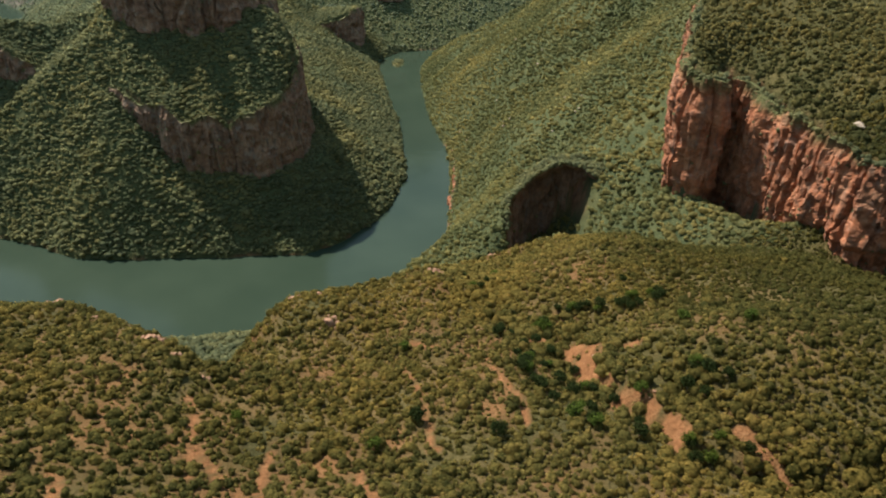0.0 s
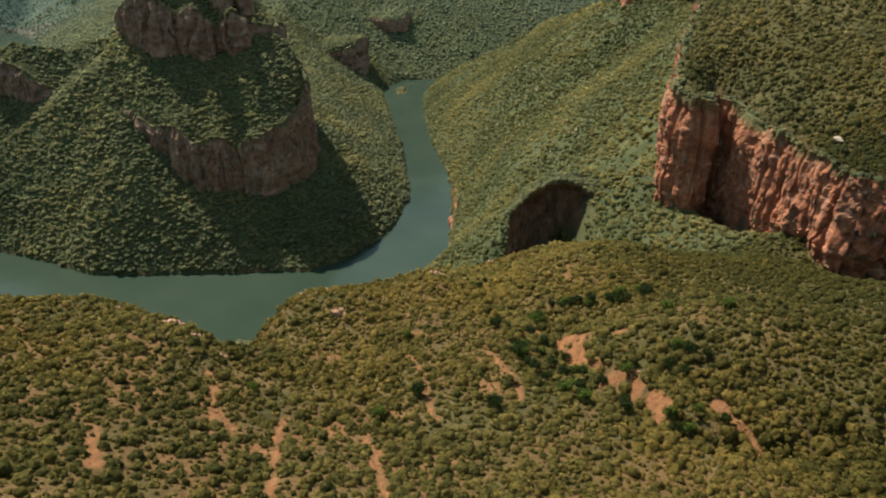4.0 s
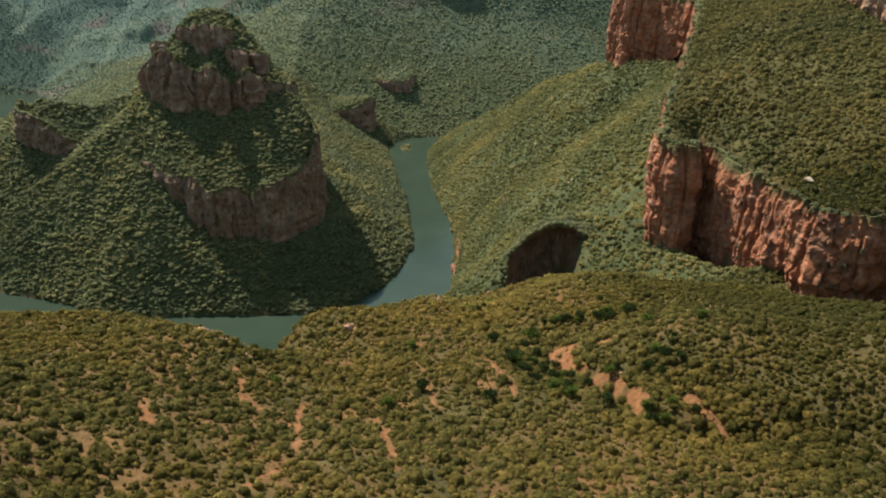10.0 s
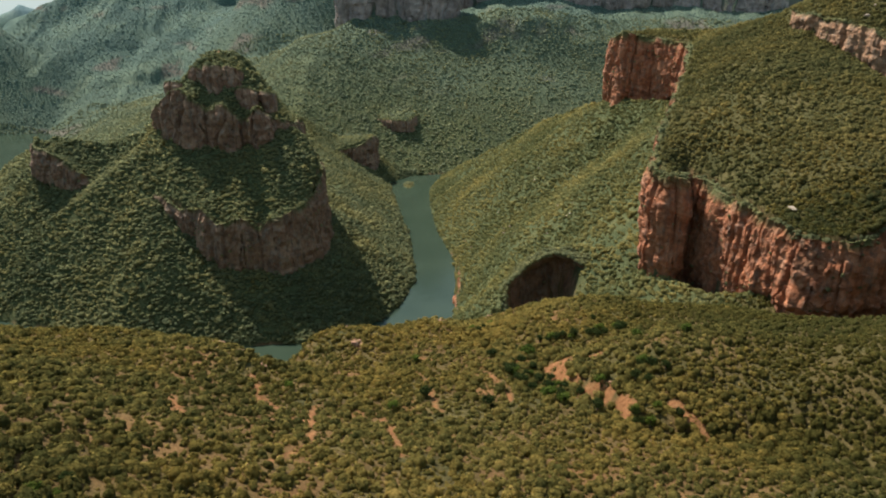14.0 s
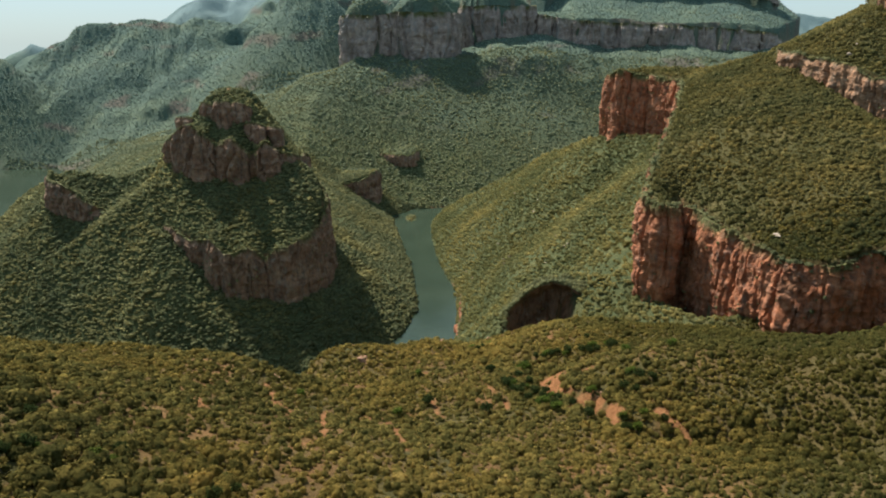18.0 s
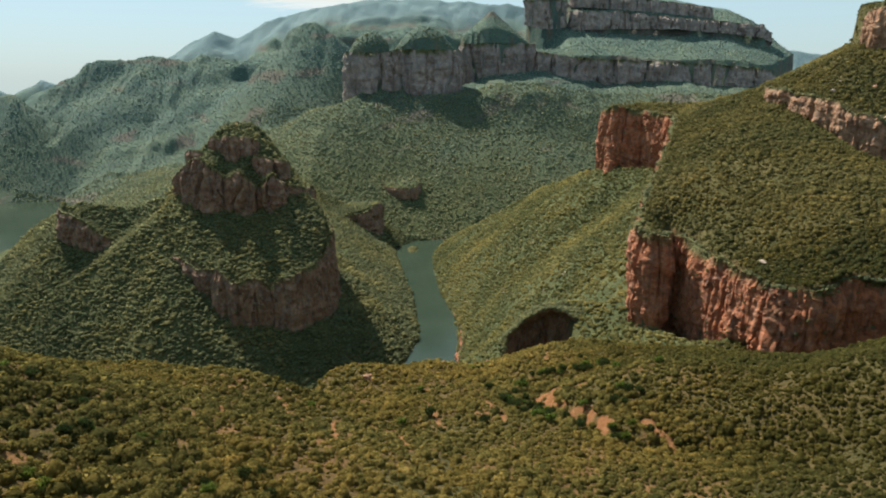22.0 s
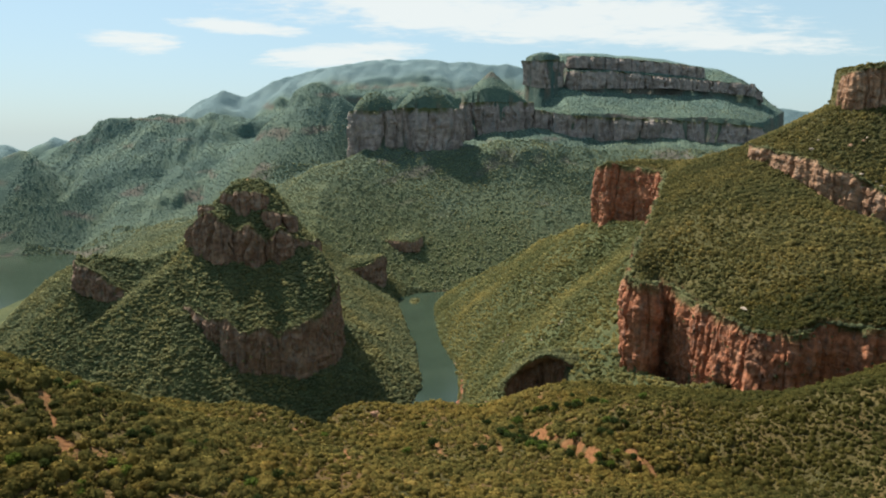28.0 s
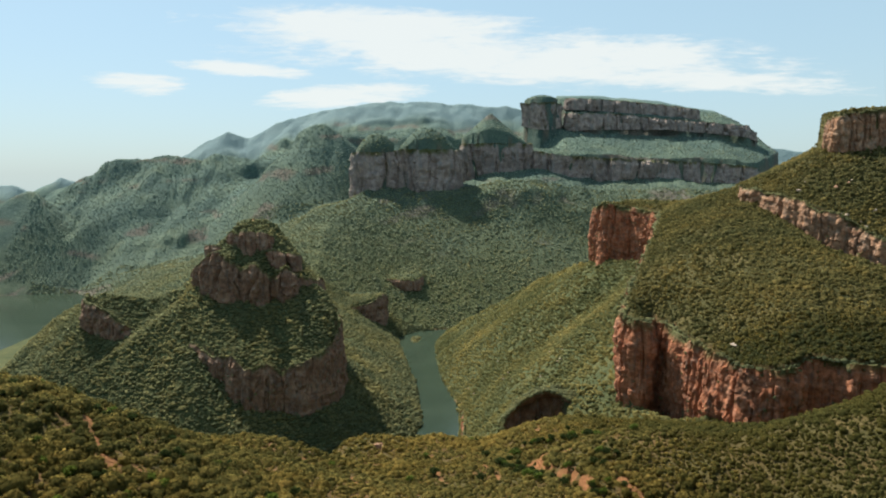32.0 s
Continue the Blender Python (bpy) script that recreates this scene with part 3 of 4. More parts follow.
# ---- mesh helpers ----
def raw_mesh(name, verts, faces, material, smooth=True):
    """A mesh from arrays: verts n x 3, faces m x k (all with the same number of corners)."""
    me = bpy.data.meshes.new(name)
    n, m, c = len(verts), len(faces), faces.shape[1]
    me.vertices.add(n)
    me.vertices.foreach_set("co", np.ascontiguousarray(verts, dtype=np.float32).ravel())
    me.loops.add(m * c)
    me.loops.foreach_set("vertex_index", np.ascontiguousarray(faces, dtype=np.int32).ravel())
    me.polygons.add(m)
    me.polygons.foreach_set("loop_start", np.arange(m, dtype=np.int32) * c)
    me.polygons.foreach_set("use_smooth", np.full(m, smooth))
    me.update(calc_edges=True)
    me.materials.append(material)
    return me


def put_values(me, name, values):
    a = me.attributes.new(name, "FLOAT", "POINT")
    a.data.foreach_set("value", np.ascontiguousarray(values, dtype=np.float32).ravel())


def grid_faces(rows, cols):
    i = np.arange((rows - 1) * cols).reshape(rows - 1, cols)[:, :-1]
    return np.stack([i, i + 1, i + cols + 1, i + cols], -1).reshape(-1, 4)


# ---- ground and water ----
def bare_cover(X, Y):
    """Where the soil shows: trails, slips and thin patches on the near hill."""
    patch = sstep(0.22, 0.5, fbm(X, Y, 46, 4, 51)) * sstep(0.0, 0.45, fbm(X, Y, 9, 3, 52))
    patch = 0.32 * patch * (1 - sstep(620, 760, Y)) * (0.15 + 0.85 * (1 - sstep(-40, 120, X)))
    for line, wide in (([(80, 412), (84, 390), (87, 372), (93, 358), (96, 348)], 7.5), ([(85, 404), (102, 394), (118, 394)], 2.2), ([(104, 350), (108, 338), (118, 312)], 6.5),
                       ([(140, 326), (146, 306), (153, 290)], 4.5), ([(58, 431), (74, 430)], 3.6), ([(22, 410), (32, 381), (38, 358), (42, 330)], 2.6),
                       ([(-19, 380), (-10, 352), (-3, 304)], 2.6), ([(-36, 294), (-31, 270), (-18, 212)], 2.4), ([(-100, 282), (-88, 268), (-72, 250)], 2.6),
                       ([(-75, 300), (-66, 240), (-60, 205), (-70, 170)], 2.0), ([(-174, 90), (-164, 78), (-154, 62), (-135, 38)], 2.2), ([(-192, 96), (-184, 86)], 2.2),
                       ([(-120, 330), (-105, 290), (-96, 262)], 2.4), ([(-140, 250), (-120, 215)], 3.0), ([(-16, 414), (-4, 408)], 3.0)):
        d, _ = near_line(line, X + 3 * fbm(X, Y, 14, 3, 53), Y + 3 * fbm(X, Y, 14, 3, 54))
        patch = np.maximum(patch, (1 - sstep(wide * 0.55, wide * 1.3, d)) * sstep(-0.52, -0.08, fbm(X, Y, 9, 3, 55)))
    return np.clip(patch, 0, 1)


GRID = {}


def build_ground():
    rows = np.concatenate([-np.geomspace(3400, 280, 16), np.arange(-260, 500, 4.0), np.arange(500, 1480, 3.0), np.arange(1480, 2400, 6.0),
                           np.arange(2400, 4660, 11.0), np.geomspace(4660, 5900, 10)])
    cols = np.linspace(-1, 1, 470)
    wide = np.maximum(260 + 0.72 * (rows + 420), 300 + 1.0 * np.abs(np.minimum(rows + 260, 0)))
    X = cols[None, :] * wide[:, None]
    Y = np.repeat(rows[:, None], len(cols), 1)
    Z = height(X, Y)
    gx, gy = np.gradient(Z, axis=1) / np.gradient(X, axis=1), np.gradient(Z, axis=0) / np.gradient(Y, axis=0)
    steep = np.hypot(gx, gy)
    ex, ey = np.abs(np.diff(Z, axis=1) / np.diff(X, axis=1)), np.abs(np.diff(Z, axis=0) / np.diff(Y, axis=0))
    ex = np.minimum(np.concatenate([ex[:, :1], ex], 1), np.concatenate([ex, ex[:, -1:]], 1))
    ey = np.minimum(np.concatenate([ey[:1], ey], 0), np.concatenate([ey, ey[-1:]], 0))
    gentle = np.hypot(ex, ey)
    GRID.update(rows=rows, wide=wide, z=Z, steep=gentle, n=len(cols))
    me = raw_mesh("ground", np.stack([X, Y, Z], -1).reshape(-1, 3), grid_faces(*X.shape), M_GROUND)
    near = (1 - sstep(600, 700, Y)) * (1 - 0.75 * sstep(60, 260, X))
    put_values(me, "bare", np.maximum(bare_cover(X, Y) * 0.95, near * np.clip(0.28 + 0.6 * fbm(X, Y, 26, 4, 56), 0, 0.75)))
    band = sstep(0.10, 0.30, vnoise(Z / 34 + 2.0 * fbm(X, Y, 260, 3, 64), X / 500, 65)) * sstep(0.42, 0.62, steep) * sstep(2700, 3200, Y) * sstep(-0.15, 0.15, fbm(X, Y, 130, 3, 66))
    # share of painted haze on the hindmost range
    back_haze = sstep(4280, 4480, Y + 60 * fbm(X, Y, 200, 3, 67))
    put_values(me, "ledge", band * (1 - back_haze))
    head = sstep(-2, 6, inside([p[:2] for p in HEAD_BROW] + HEAD_BACK, X, Y))
    put_values(me, "wooded", sstep(640, 720, Y) * (1 - 0.85 * head))
    shore = (1 - sstep(0.5, 5, Z)) * 0.7
    put_values(me, "rock", (1 - back_haze) * np.maximum(sstep(2.4, 3.4, gentle + 0.3 * fbm(X, Y, 20, 3, 61)), shore * sstep(0.0, 0.3, fbm(X, Y, 40, 3, 62))))
    put_values(me, "back_haze", back_haze)
    # share of painted haze in the ground colour, rising with distance
    put_values(me, "far_haze", sstep(2400, 4300, Y + 0.5 * Z + 300 * fbm(X, Y, 240, 3, 63)))
    return tagged(new("ground", me), "steep canyon land under olive green scrub with bare red soil", "ground", kind="structure")


def on_ground(X, Y):
    """Height and steepness of the built ground at places."""
    rows, n = GRID["rows"], GRID["n"]
    i = np.clip(np.searchsorted(rows, Y) - 1, 0, len(rows) - 2)
    fy = np.clip((Y - rows[i]) / (rows[i + 1] - rows[i]), 0, 1)
    z, st = 0.0, 0.0
    for k, w in ((i, 1 - fy), (i + 1, fy)):
        u = np.clip((X / GRID["wide"][k] + 1) * 0.5 * (n - 1), 0, n - 1.001)
        j = u.astype(int)
        f = u - j
        z = z + w * (GRID["z"][k, j] * (1 - f) + GRID["z"][k, j + 1] * f)
        st = st + w * (GRID["steep"][k, j] * (1 - f) + GRID["steep"][k, j + 1] * f)
    return z, st


ground = build_ground()
wm = raw_mesh("river_water", np.array([(-4600, 500, 0), (4300, 500, 0), (4300, 3700, 0), (-4600, 3700, 0)], float), np.array([[0, 1, 2, 3]]), M_WATER)
tagged(new("water", wm), "still dark green river water winding through the canyon", "river", kind="structure")


# ---- cliffs ----
def along(path, step):
    """Even steps along a path of (x, y, top, foot), rounded at the corners."""
    p = np.array(path, float)
    s = np.concatenate([[0], np.cumsum(np.hypot(*np.diff(p[:, :2], axis=0).T))])
    t = np.linspace(0, s[-1], max(8, int(s[-1] / step)))
    q = np.stack([np.interp(t, s, p[:, i]) for i in range(4)], 1)
    for _ in range(3):
        q[1:-1] = q[1:-1] * 0.5 + (q[:-2] + q[2:]) * 0.25
    return t, q


BROW_PTS, FACE_PTS = [], []


def cliff(label, path, material, seed, step=2.4, rough=1.0, part_len=45.0, lean=0.06, hollow=0.0):
    """A rock face under a brow that runs along the path, with the open side to the right of it. One thing, its buttresses parts."""
    t, q = along(path, step)
    d = np.gradient(q[:, :2], axis=0)
    d /= np.hypot(d[:, 0], d[:, 1])[:, None] + 1e-9
    out = np.stack([d[:, 1], -d[:, 0]], 1)
    tall = (q[:, 2] - q[:, 3]).max()
    nv = max(6, int((tall + 14) / step))
    v = np.linspace(0, 1, nv)
    S = np.repeat(t[:, None], nv, 1)
    ends = np.minimum(1, np.minimum(t, t[-1] - t) / 14)[:, None]
    foot = q[:, 3:4] - 12
    brow = q[:, 2:3] - 1.5 + (4.0 * vnoise(t / 27, t * 0, seed + 16)[:, None] + 1.5 * vnoise(t / 11, t * 0, seed)[:, None] + 0.8 * vnoise(t / 3.6, t * 0, seed + 1)[:, None]) * min(1, rough)
    Zz = foot + (brow - foot) * v[None, :]
    big = 3.0 if step > 5 else 1.0
    S, Zz = S / big, Zz / big
    warp = 9 * fbm(S, Zz, 40, 2, seed + 2)
    col = vnoise((S + warp) / 16, Zz / 90, seed + 3)
    rib = np.abs(vnoise((S + warp * 0.6) / 6.5, Zz / 70, seed + 4))
    crack = np.maximum(0, 0.16 - np.abs(vnoise((S + warp * 0.4) / 12, Zz / 110, seed + 5))) / 0.16
    bed = vnoise(Zz / 9 + 1.4 * fbm(S, Zz, 50, 2, seed + 6), S / 70, seed + 7)
    block = hash2(np.floor((S + 1.5 * warp) / 8.0), np.floor((Zz + warp * 0.8 + 0.35 * S) / 9.0), seed + 12) - 0.5
    cleft = np.maximum(0, 0.09 - np.abs(vnoise((S + warp) / 30, Zz / 160, seed + 13))) / 0.09
    off = rough * (4.6 * col + 1.8 * rib - 4.2 * crack - 7.0 * cleft + 0.7 * np.sign(bed) * np.abs(bed) ** 0.5 + 3.0 * block + 1.1 * fbm(S, Zz, 5, 3, seed + 8) + 4.5 * fbm(S, Zz, 42, 3, seed + 9) + 1.3 * np.abs(vnoise((S + 0.5 * warp) / 2.9, Zz / 55, seed + 18)))
    S, Zz, off = S * big, Zz * big, off * (1 + 0.45 * (big - 1))
    off = off + lean * (brow - Zz) + 6.0 * (1 + 0.5 * (big - 1)) - 4.0 * sstep(0.80, 1.0, v)[None, :]
    if hollow:
        off = off - hollow * ((1 - sstep(0.24, 0.33, v)) * sstep(0.0, 0.1, v))[None, :] * ends
    off = off * ends - 3 * (1 - ends)
    PX = q[:, 0:1] + out[:, 0:1] * off
    PY = q[:, 1:2] + out[:, 1:2] * off
    PZ = Zz + 0.8 * rough * fbm(S, Zz, 6, 2, seed + 10)
    # the rim bends back on to the land above
    for back, drop in ((2.0, 0.6), (7.0, 6.0)):
        PX = np.concatenate([PX, q[:, 0:1] - out[:, 0:1] * back], 1)
        PY = np.concatenate([PY, q[:, 1:2] - out[:, 1:2] * back], 1)
        PZ = np.concatenate([PZ, brow - drop], 1)
    rim = np.concatenate([np.repeat(sstep(0.88, 1.0, v)[None, :], len(t), 0), np.ones((len(t), 2))], 1)
    rim = np.clip(rim * (0.75 + 0.9 * vnoise(S[:, :1] / 14, S[:, :1] * 0, seed + 11)), 0, 1)
    rim[:, -2:] = 4
    if step < 5:
        pick = np.random.default_rng(seed)
        for _ in range(int(t[-1] * tall / 170)):
            i, j = pick.integers(2, len(t) - 2), pick.integers(2, nv - 1)
            if pick.random() < 0.35 + 0.9 * fbm(S[i:i + 1, j], Zz[i:i + 1, j], 30, 3, seed + 17)[0]:
                FACE_PTS.append((PX[i, j], PY[i, j], PZ[i, j] - 0.4))
        for k in np.arange(2, len(t) - 2, 1.1 / step * 1.4):
            i, back = int(k), pick.uniform(-1.0, 7.0)
            if pick.random() < 0.62 + 0.5 * vnoise(t[i:i + 1] / 16, t[i:i + 1] * 0, seed + 15)[0]:
                BROW_PTS.append((q[i, 0] - out[i, 0] * back, q[i, 1] - out[i, 1] * back, brow[i, 0] - 0.3))
    thing = new("cliff")
    tagged(thing, label, "cliff")
    thing.location = (q[0, 0], q[0, 1], q[0, 3])
    base = np.array(thing.location)
    n = max(1, int(round(t[-1] / part_len)))
    cuts = np.linspace(0, len(t) - 1, n + 1).astype(int)
    for a, b in zip(cuts[:-1], cuts[1:]):
        P = np.stack([PX[a:b + 1], PY[a:b + 1], PZ[a:b + 1]], -1)
        me = raw_mesh("rock_buttress", P.reshape(-1, 3) - base, grid_faces(P.shape[0], P.shape[1]), material, False)
        put_values(me, "rim", rim[a:b + 1])
        ob = new("rock_buttress", me)
        ob.parent = thing
    return thing


cliff("sheer red sandstone wall below the scrub headland", HEAD_BROW[4:], M_RED, 100, 2.0, 1.15, 40, 0.02, hollow=4)
cliff("blocky orange sandstone bluff with a grassy flat top", HEAD_BROW[:5], M_RED, 120, 2.6, 1.1, 40)
cliff("shadowed red rock wall at the back of the alcove", ALCOVE_WALL, M_BROWN, 130, 2.2, 0.8, 30, -0.03)
cliff("low red rock bank at the water's edge", [(36, 1450, 8, -2), (38, 1390, 24, -2), (36, 1340, 28, -2), (31, 1290, 15, -2), (26, 1240, 6, -2)], M_RED, 136, 2.4, 0.8, 40)
cliff("brown lower cliff of the wooded butte", LOW_BROW, M_BROWN, 140, 2.6, 1.0, 40)
cliff("pale ribbed upper cliff of the domed butte", CAP_BROW, M_BROWN, 160, 2.6, 1.3, 40)
for k, (x, y, up, tall) in enumerate(((-496, 1408, 462, 44), (-462, 1398, 470, 52), (-430, 1404, 462, 46), (-548, 1408, 432, 36), (-398, 1384, 424, 40), (-366, 1402, 418, 34))):
    cliff("broken rock rib below the butte's top", [(x - 26, y + 16, up - 10, up - tall), (x - 9, y, up, up - tall), (x + 9, y - 3, up - 2, up - tall), (x + 26, y + 12, up - 12, up - tall)], M_BROWN, 170 + 3 * k, 2.4, 1.0, 60)
cliff("short dark cliff on the butte's shoulder", SPUR_BROW, M_BROWN, 180, 2.6, 1.1, 40)
cliff("dark rock ledge above the river bend", LEDGE_A, M_BROWN, 190, 4, 1.1, 60)
cliff("low rock ledge on the wooded slope", LEDGE_B, M_BROWN, 195, 4, 1.0, 60)
cliff("ribbed pale sandstone band above the headland", UP_BAND, M_PALE, 200, 2.4, 1.2, 40)
cliff("tall sandstone pillar on the canyon rim", PILLAR, M_PALE, 220, 2.4, 1.2, 40)
cliff("round sandstone tower with a green domed top", [(*p, 694, f) for p, f in zip(ROND_A[:6], (480, 470, 450, 440, 440, 460))], M_FAR_HAZE, 240, 7, 1.6, 160)
cliff("broad sandstone tower with a green domed top", [(*p, 706, f) for p, f in zip(ROND_B[:6], (450, 430, 420, 415, 430, 450))], M_FAR_HAZE, 250, 7, 1.6, 160)
cliff("round sandstone tower with a grassy pointed top", [(*p, 742, f) for p, f in zip(ROND_C[:6], (530, 515, 505, 495, 490, 510))], M_FAR_HAZE, 260, 7, 1.6, 160)
cliff("long lower cliff of the flat-topped mountain", [(*p, z, 470) for p, z in zip(LOW_MESA[:8], (712, 708, 676, 662, 652, 640, 618, 570))], M_FAR_HAZE, 270, 8, 1.8, 240)
cliff("upper cliff of the flat-topped mountain", [(*p, z, f) for p, z, f in zip(MESA[:7], (932, 925, 922, 890, 868, 848, 800), (850, 835, 840, 838, 815, 790, 760))], M_FAR_HAZE, 280, 8, 1.8, 240)
cliff("thin topmost cliff of the flat-topped mountain", [(*p, z, z - 55) for p, z in zip(MESA_TOP[:6], (1012, 1012, 1000, 974, 952, 940))], M_FAR_HAZE, 285, 8, 1.4, 240)
cliff("rounded rock knob beside the flat-topped mountain", [(*p, 985, f) for p, f in zip(KNOB[:5], (870, 850, 840, 850, 860))], M_FAR_HAZE, 290, 8, 1.8, 240)


# ---- scrub and trees ----
def blob(level):
    """A small round form: points and triangles, with no underside."""
    bm = bmesh.new()
    bmesh.ops.create_icosphere(bm, subdivisions=level, radius=1)
    low = [v for v in bm.verts if v.co.z < -0.55]
    bmesh.ops.delete(bm, geom=low, context="VERTS")
    bm.verts.ensure_lookup_table()
    V = np.array([v.co[:] for v in bm.verts])
    F = np.array([[v.index for v in f.verts] for f in bm.faces])
    bm.free()
    return V, F


def scatter(name, label, category, P, size, material, seed, squash=0.8, lump=0.30, tufts=0, dark=0.0, patch=0.28, leaf=0.40):
    """Many crowns joined into one mesh, each of its own size, lean and tone: a round core and leafy tufts that stand out of it."""
    rng = np.random.default_rng(seed)
    V, F = blob(1)
    n = len(P)
    ang = rng.uniform(0, 6.283, n)
    c, s = np.cos(ang)[:, None], np.sin(ang)[:, None]
    jit = 1 + lump * (rng.random((n, len(V))) * 2 - 1)
    sx, sy, sz = size * rng.uniform(0.75, 1.3, n), size * rng.uniform(0.75, 1.3, n), size * squash * rng.uniform(0.7, 1.35, n)
    x, y, z = V[None, :, 0] * jit * sx[:, None], V[None, :, 1] * jit * sy[:, None], V[None, :, 2] * jit * sz[:, None]
    W = np.stack([x * c - y * s + P[:, 0:1], x * s + y * c + P[:, 1:2], z + P[:, 2:3] + 0.35 * sz[:, None]], -1).reshape(-1, 3)
    faces = (F[None] + (np.arange(n) * len(V))[:, None, None]).reshape(-1, 3)
    # thicker, darker bush on the east side of the near hill
    thicket = sstep(90, 300, P[:, 0]) * (1 - sstep(600, 680, P[:, 1]))
    tone = np.clip(rng.normal(0.44 - dark, 0.17, n) + patch * fbm(P[:, 0], P[:, 1], 90, 4, seed) - 0.70 * thicket - 0.20 * sstep(-40, -140, P[:, 0]) * (P[:, 1] < 600), 0, 1)
    value = np.clip(np.repeat(tone - 0.06, len(V)) + rng.normal(0, 0.13, n * len(V)), 0, 1)
    if tufts:
        d = rng.normal(size=(n, tufts, 3))
        d[..., 2] = np.abs(d[..., 2]) + 0.15
        d /= np.linalg.norm(d, axis=2)[..., None]
        o = P[:, None, :] + d * np.stack([sx, sy, sz], 1)[:, None, :] * rng.uniform(0.85, 1.2, (n, tufts, 1))
        o[..., 2] += 0.35 * sz[:, None]
        a = rng.normal(size=(n, tufts, 3)) + 0.6 * np.array((0, 0, 1))
        b = np.cross(d, a)
        b /= np.linalg.norm(b, axis=2)[..., None] + 1e-9
        e = np.cross(d, b) + 0.5 * d * rng.uniform(-1, 1, (n, tufts, 1))
        r = size[:, None, None] * rng.uniform(0.7 * leaf, 1.3 * leaf, (n, tufts, 1))
        T = np.stack([o - b * r - e * r * 0.5, o + b * r - e * r * 0.6, o + e * r], 2).reshape(-1, 3)
        faces = np.concatenate([faces, len(W) + np.arange(n * tufts * 3).reshape(-1, 3)])
        W = np.concatenate([W, T])
        value = np.concatenate([value, np.repeat(np.clip(np.repeat(tone, tufts) + rng.normal(0.06, 0.16, n * tufts), 0, 1), 3)])
    me = raw_mesh(name, W, faces, material, True)
    put_values(me, "tone", value)
    return tagged(new(name, me), label, category, kind="stuff")


def places(x0, x1, y0, y1, gap, seed, keep):
    """Uneven places on the land, no closer than the gap allows."""
    rng = np.random.default_rng(seed)
    gx, gy = np.meshgrid(np.arange(x0, x1, gap), np.arange(y0, y1, gap))
    X = (gx + rng.uniform(-0.48, 0.48, gx.shape) * gap).ravel()
    Y = (gy + rng.uniform(-0.48, 0.48, gy.shape) * gap).ravel()
    m = np.abs(X) < 50 + 0.64 * (Y + 255)
    X, Y = X[m], Y[m]
    Z, steep = on_ground(X, Y)
    m = (Z > 1.0) & (steep < 2.3) & (rng.random(len(X)) < keep(X, Y, Z))
    return np.stack([X, Y, Z], 1)[m]


def near_cover(X, Y, Z):
    return (1 - 0.93 * bare_cover(X, Y)) * (0.66 + 0.5 * fbm(X, Y, 30, 3, 71) + 0.30 * sstep(90, 240, X + 0.2 * Y - 40))


near_pts = places(-430, 600, -60, 670, 3.3, 1, near_cover)
gl, _ = near_line(GULLY, near_pts[:, 0], near_pts[:, 1])
size = np.clip(np.random.default_rng(5).lognormal(0.52, 0.36, len(near_pts)), 0.8, 3.6) * (1 + 0.6 * np.exp(-(gl / 22) ** 2))
size = size * (1 - 0.10 * sstep(110, 220, near_pts[:, 0])) * (1 + 0.35 * sstep(-50, -120, near_pts[:, 0]) * (1 - sstep(90, 160, near_pts[:, 1])))
close = near_pts[:, 1] < 150
scatter("scrub", "dense olive green bushes over the near hillside", "bushes", near_pts[~close], size[~close], M_BUSH, 11, 0.80, 0.30, 10, leaf=0.30)
scatter("scrub", "leafy olive bushes on the slope below the viewpoint", "bushes", near_pts[close], size[close], M_BUSH, 19, 0.80, 0.30, 44, leaf=0.17)
low_pts = places(-430, 600, -60, 670, 4.2, 3, lambda X, Y, Z: 1 - 0.75 * bare_cover(X, Y))
scatter("undergrowth", "low dry shrubs and tufts between the bushes", "shrubs", low_pts, np.clip(np.random.default_rng(7).lognormal(-0.1, 0.35, len(low_pts)), 0.45, 1.7), M_BUSH, 13, 0.7, 0.4, 3, -0.10)
head_pts = places(240, 1000, 540, 1640, 4.2, 9, lambda X, Y, Z: (inside([p[:2] for p in HEAD_BROW] + HEAD_BACK, X, Y) > 1.5) * (0.98 + 0.8 * fbm(X, Y, 50, 4, 74)))
scatter("headland_scrub", "low olive green scrub on the headland's back", "bushes", head_pts, np.clip(np.random.default_rng(10).lognormal(0.78, 0.36, len(head_pts)), 1.0, 4.8), M_SCRUB, 15, 0.75, 0.35, 5, patch=0.45)
mid_pts = places(-1250, 900, 640, 2420, 5.7, 2, lambda X, Y, Z: (inside([p[:2] for p in HEAD_BROW] + HEAD_BACK, X, Y) < 0) * (1.0 + 1.1 * np.minimum(0, fbm(X, Y, 70, 4, 72) + 0.12 * sstep(-100, -300, X) + 0.10)))
size = np.clip(np.random.default_rng(6).lognormal(1.28, 0.32, len(mid_pts)), 1.6, 7.0)
east = mid_pts[:, 0] > -50
scatter("woodland", "dark green woodland on the slopes round the butte", "trees", mid_pts[~east], size[~east], M_FOREST, 12, 0.54, 0.30, 4, patch=0.55)
scatter("woodland", "yellow green woodland on the hillside above the river", "trees", mid_pts[east], 0.9 * size[east], M_HILL, 20, 0.54, 0.30, 4, patch=0.65)

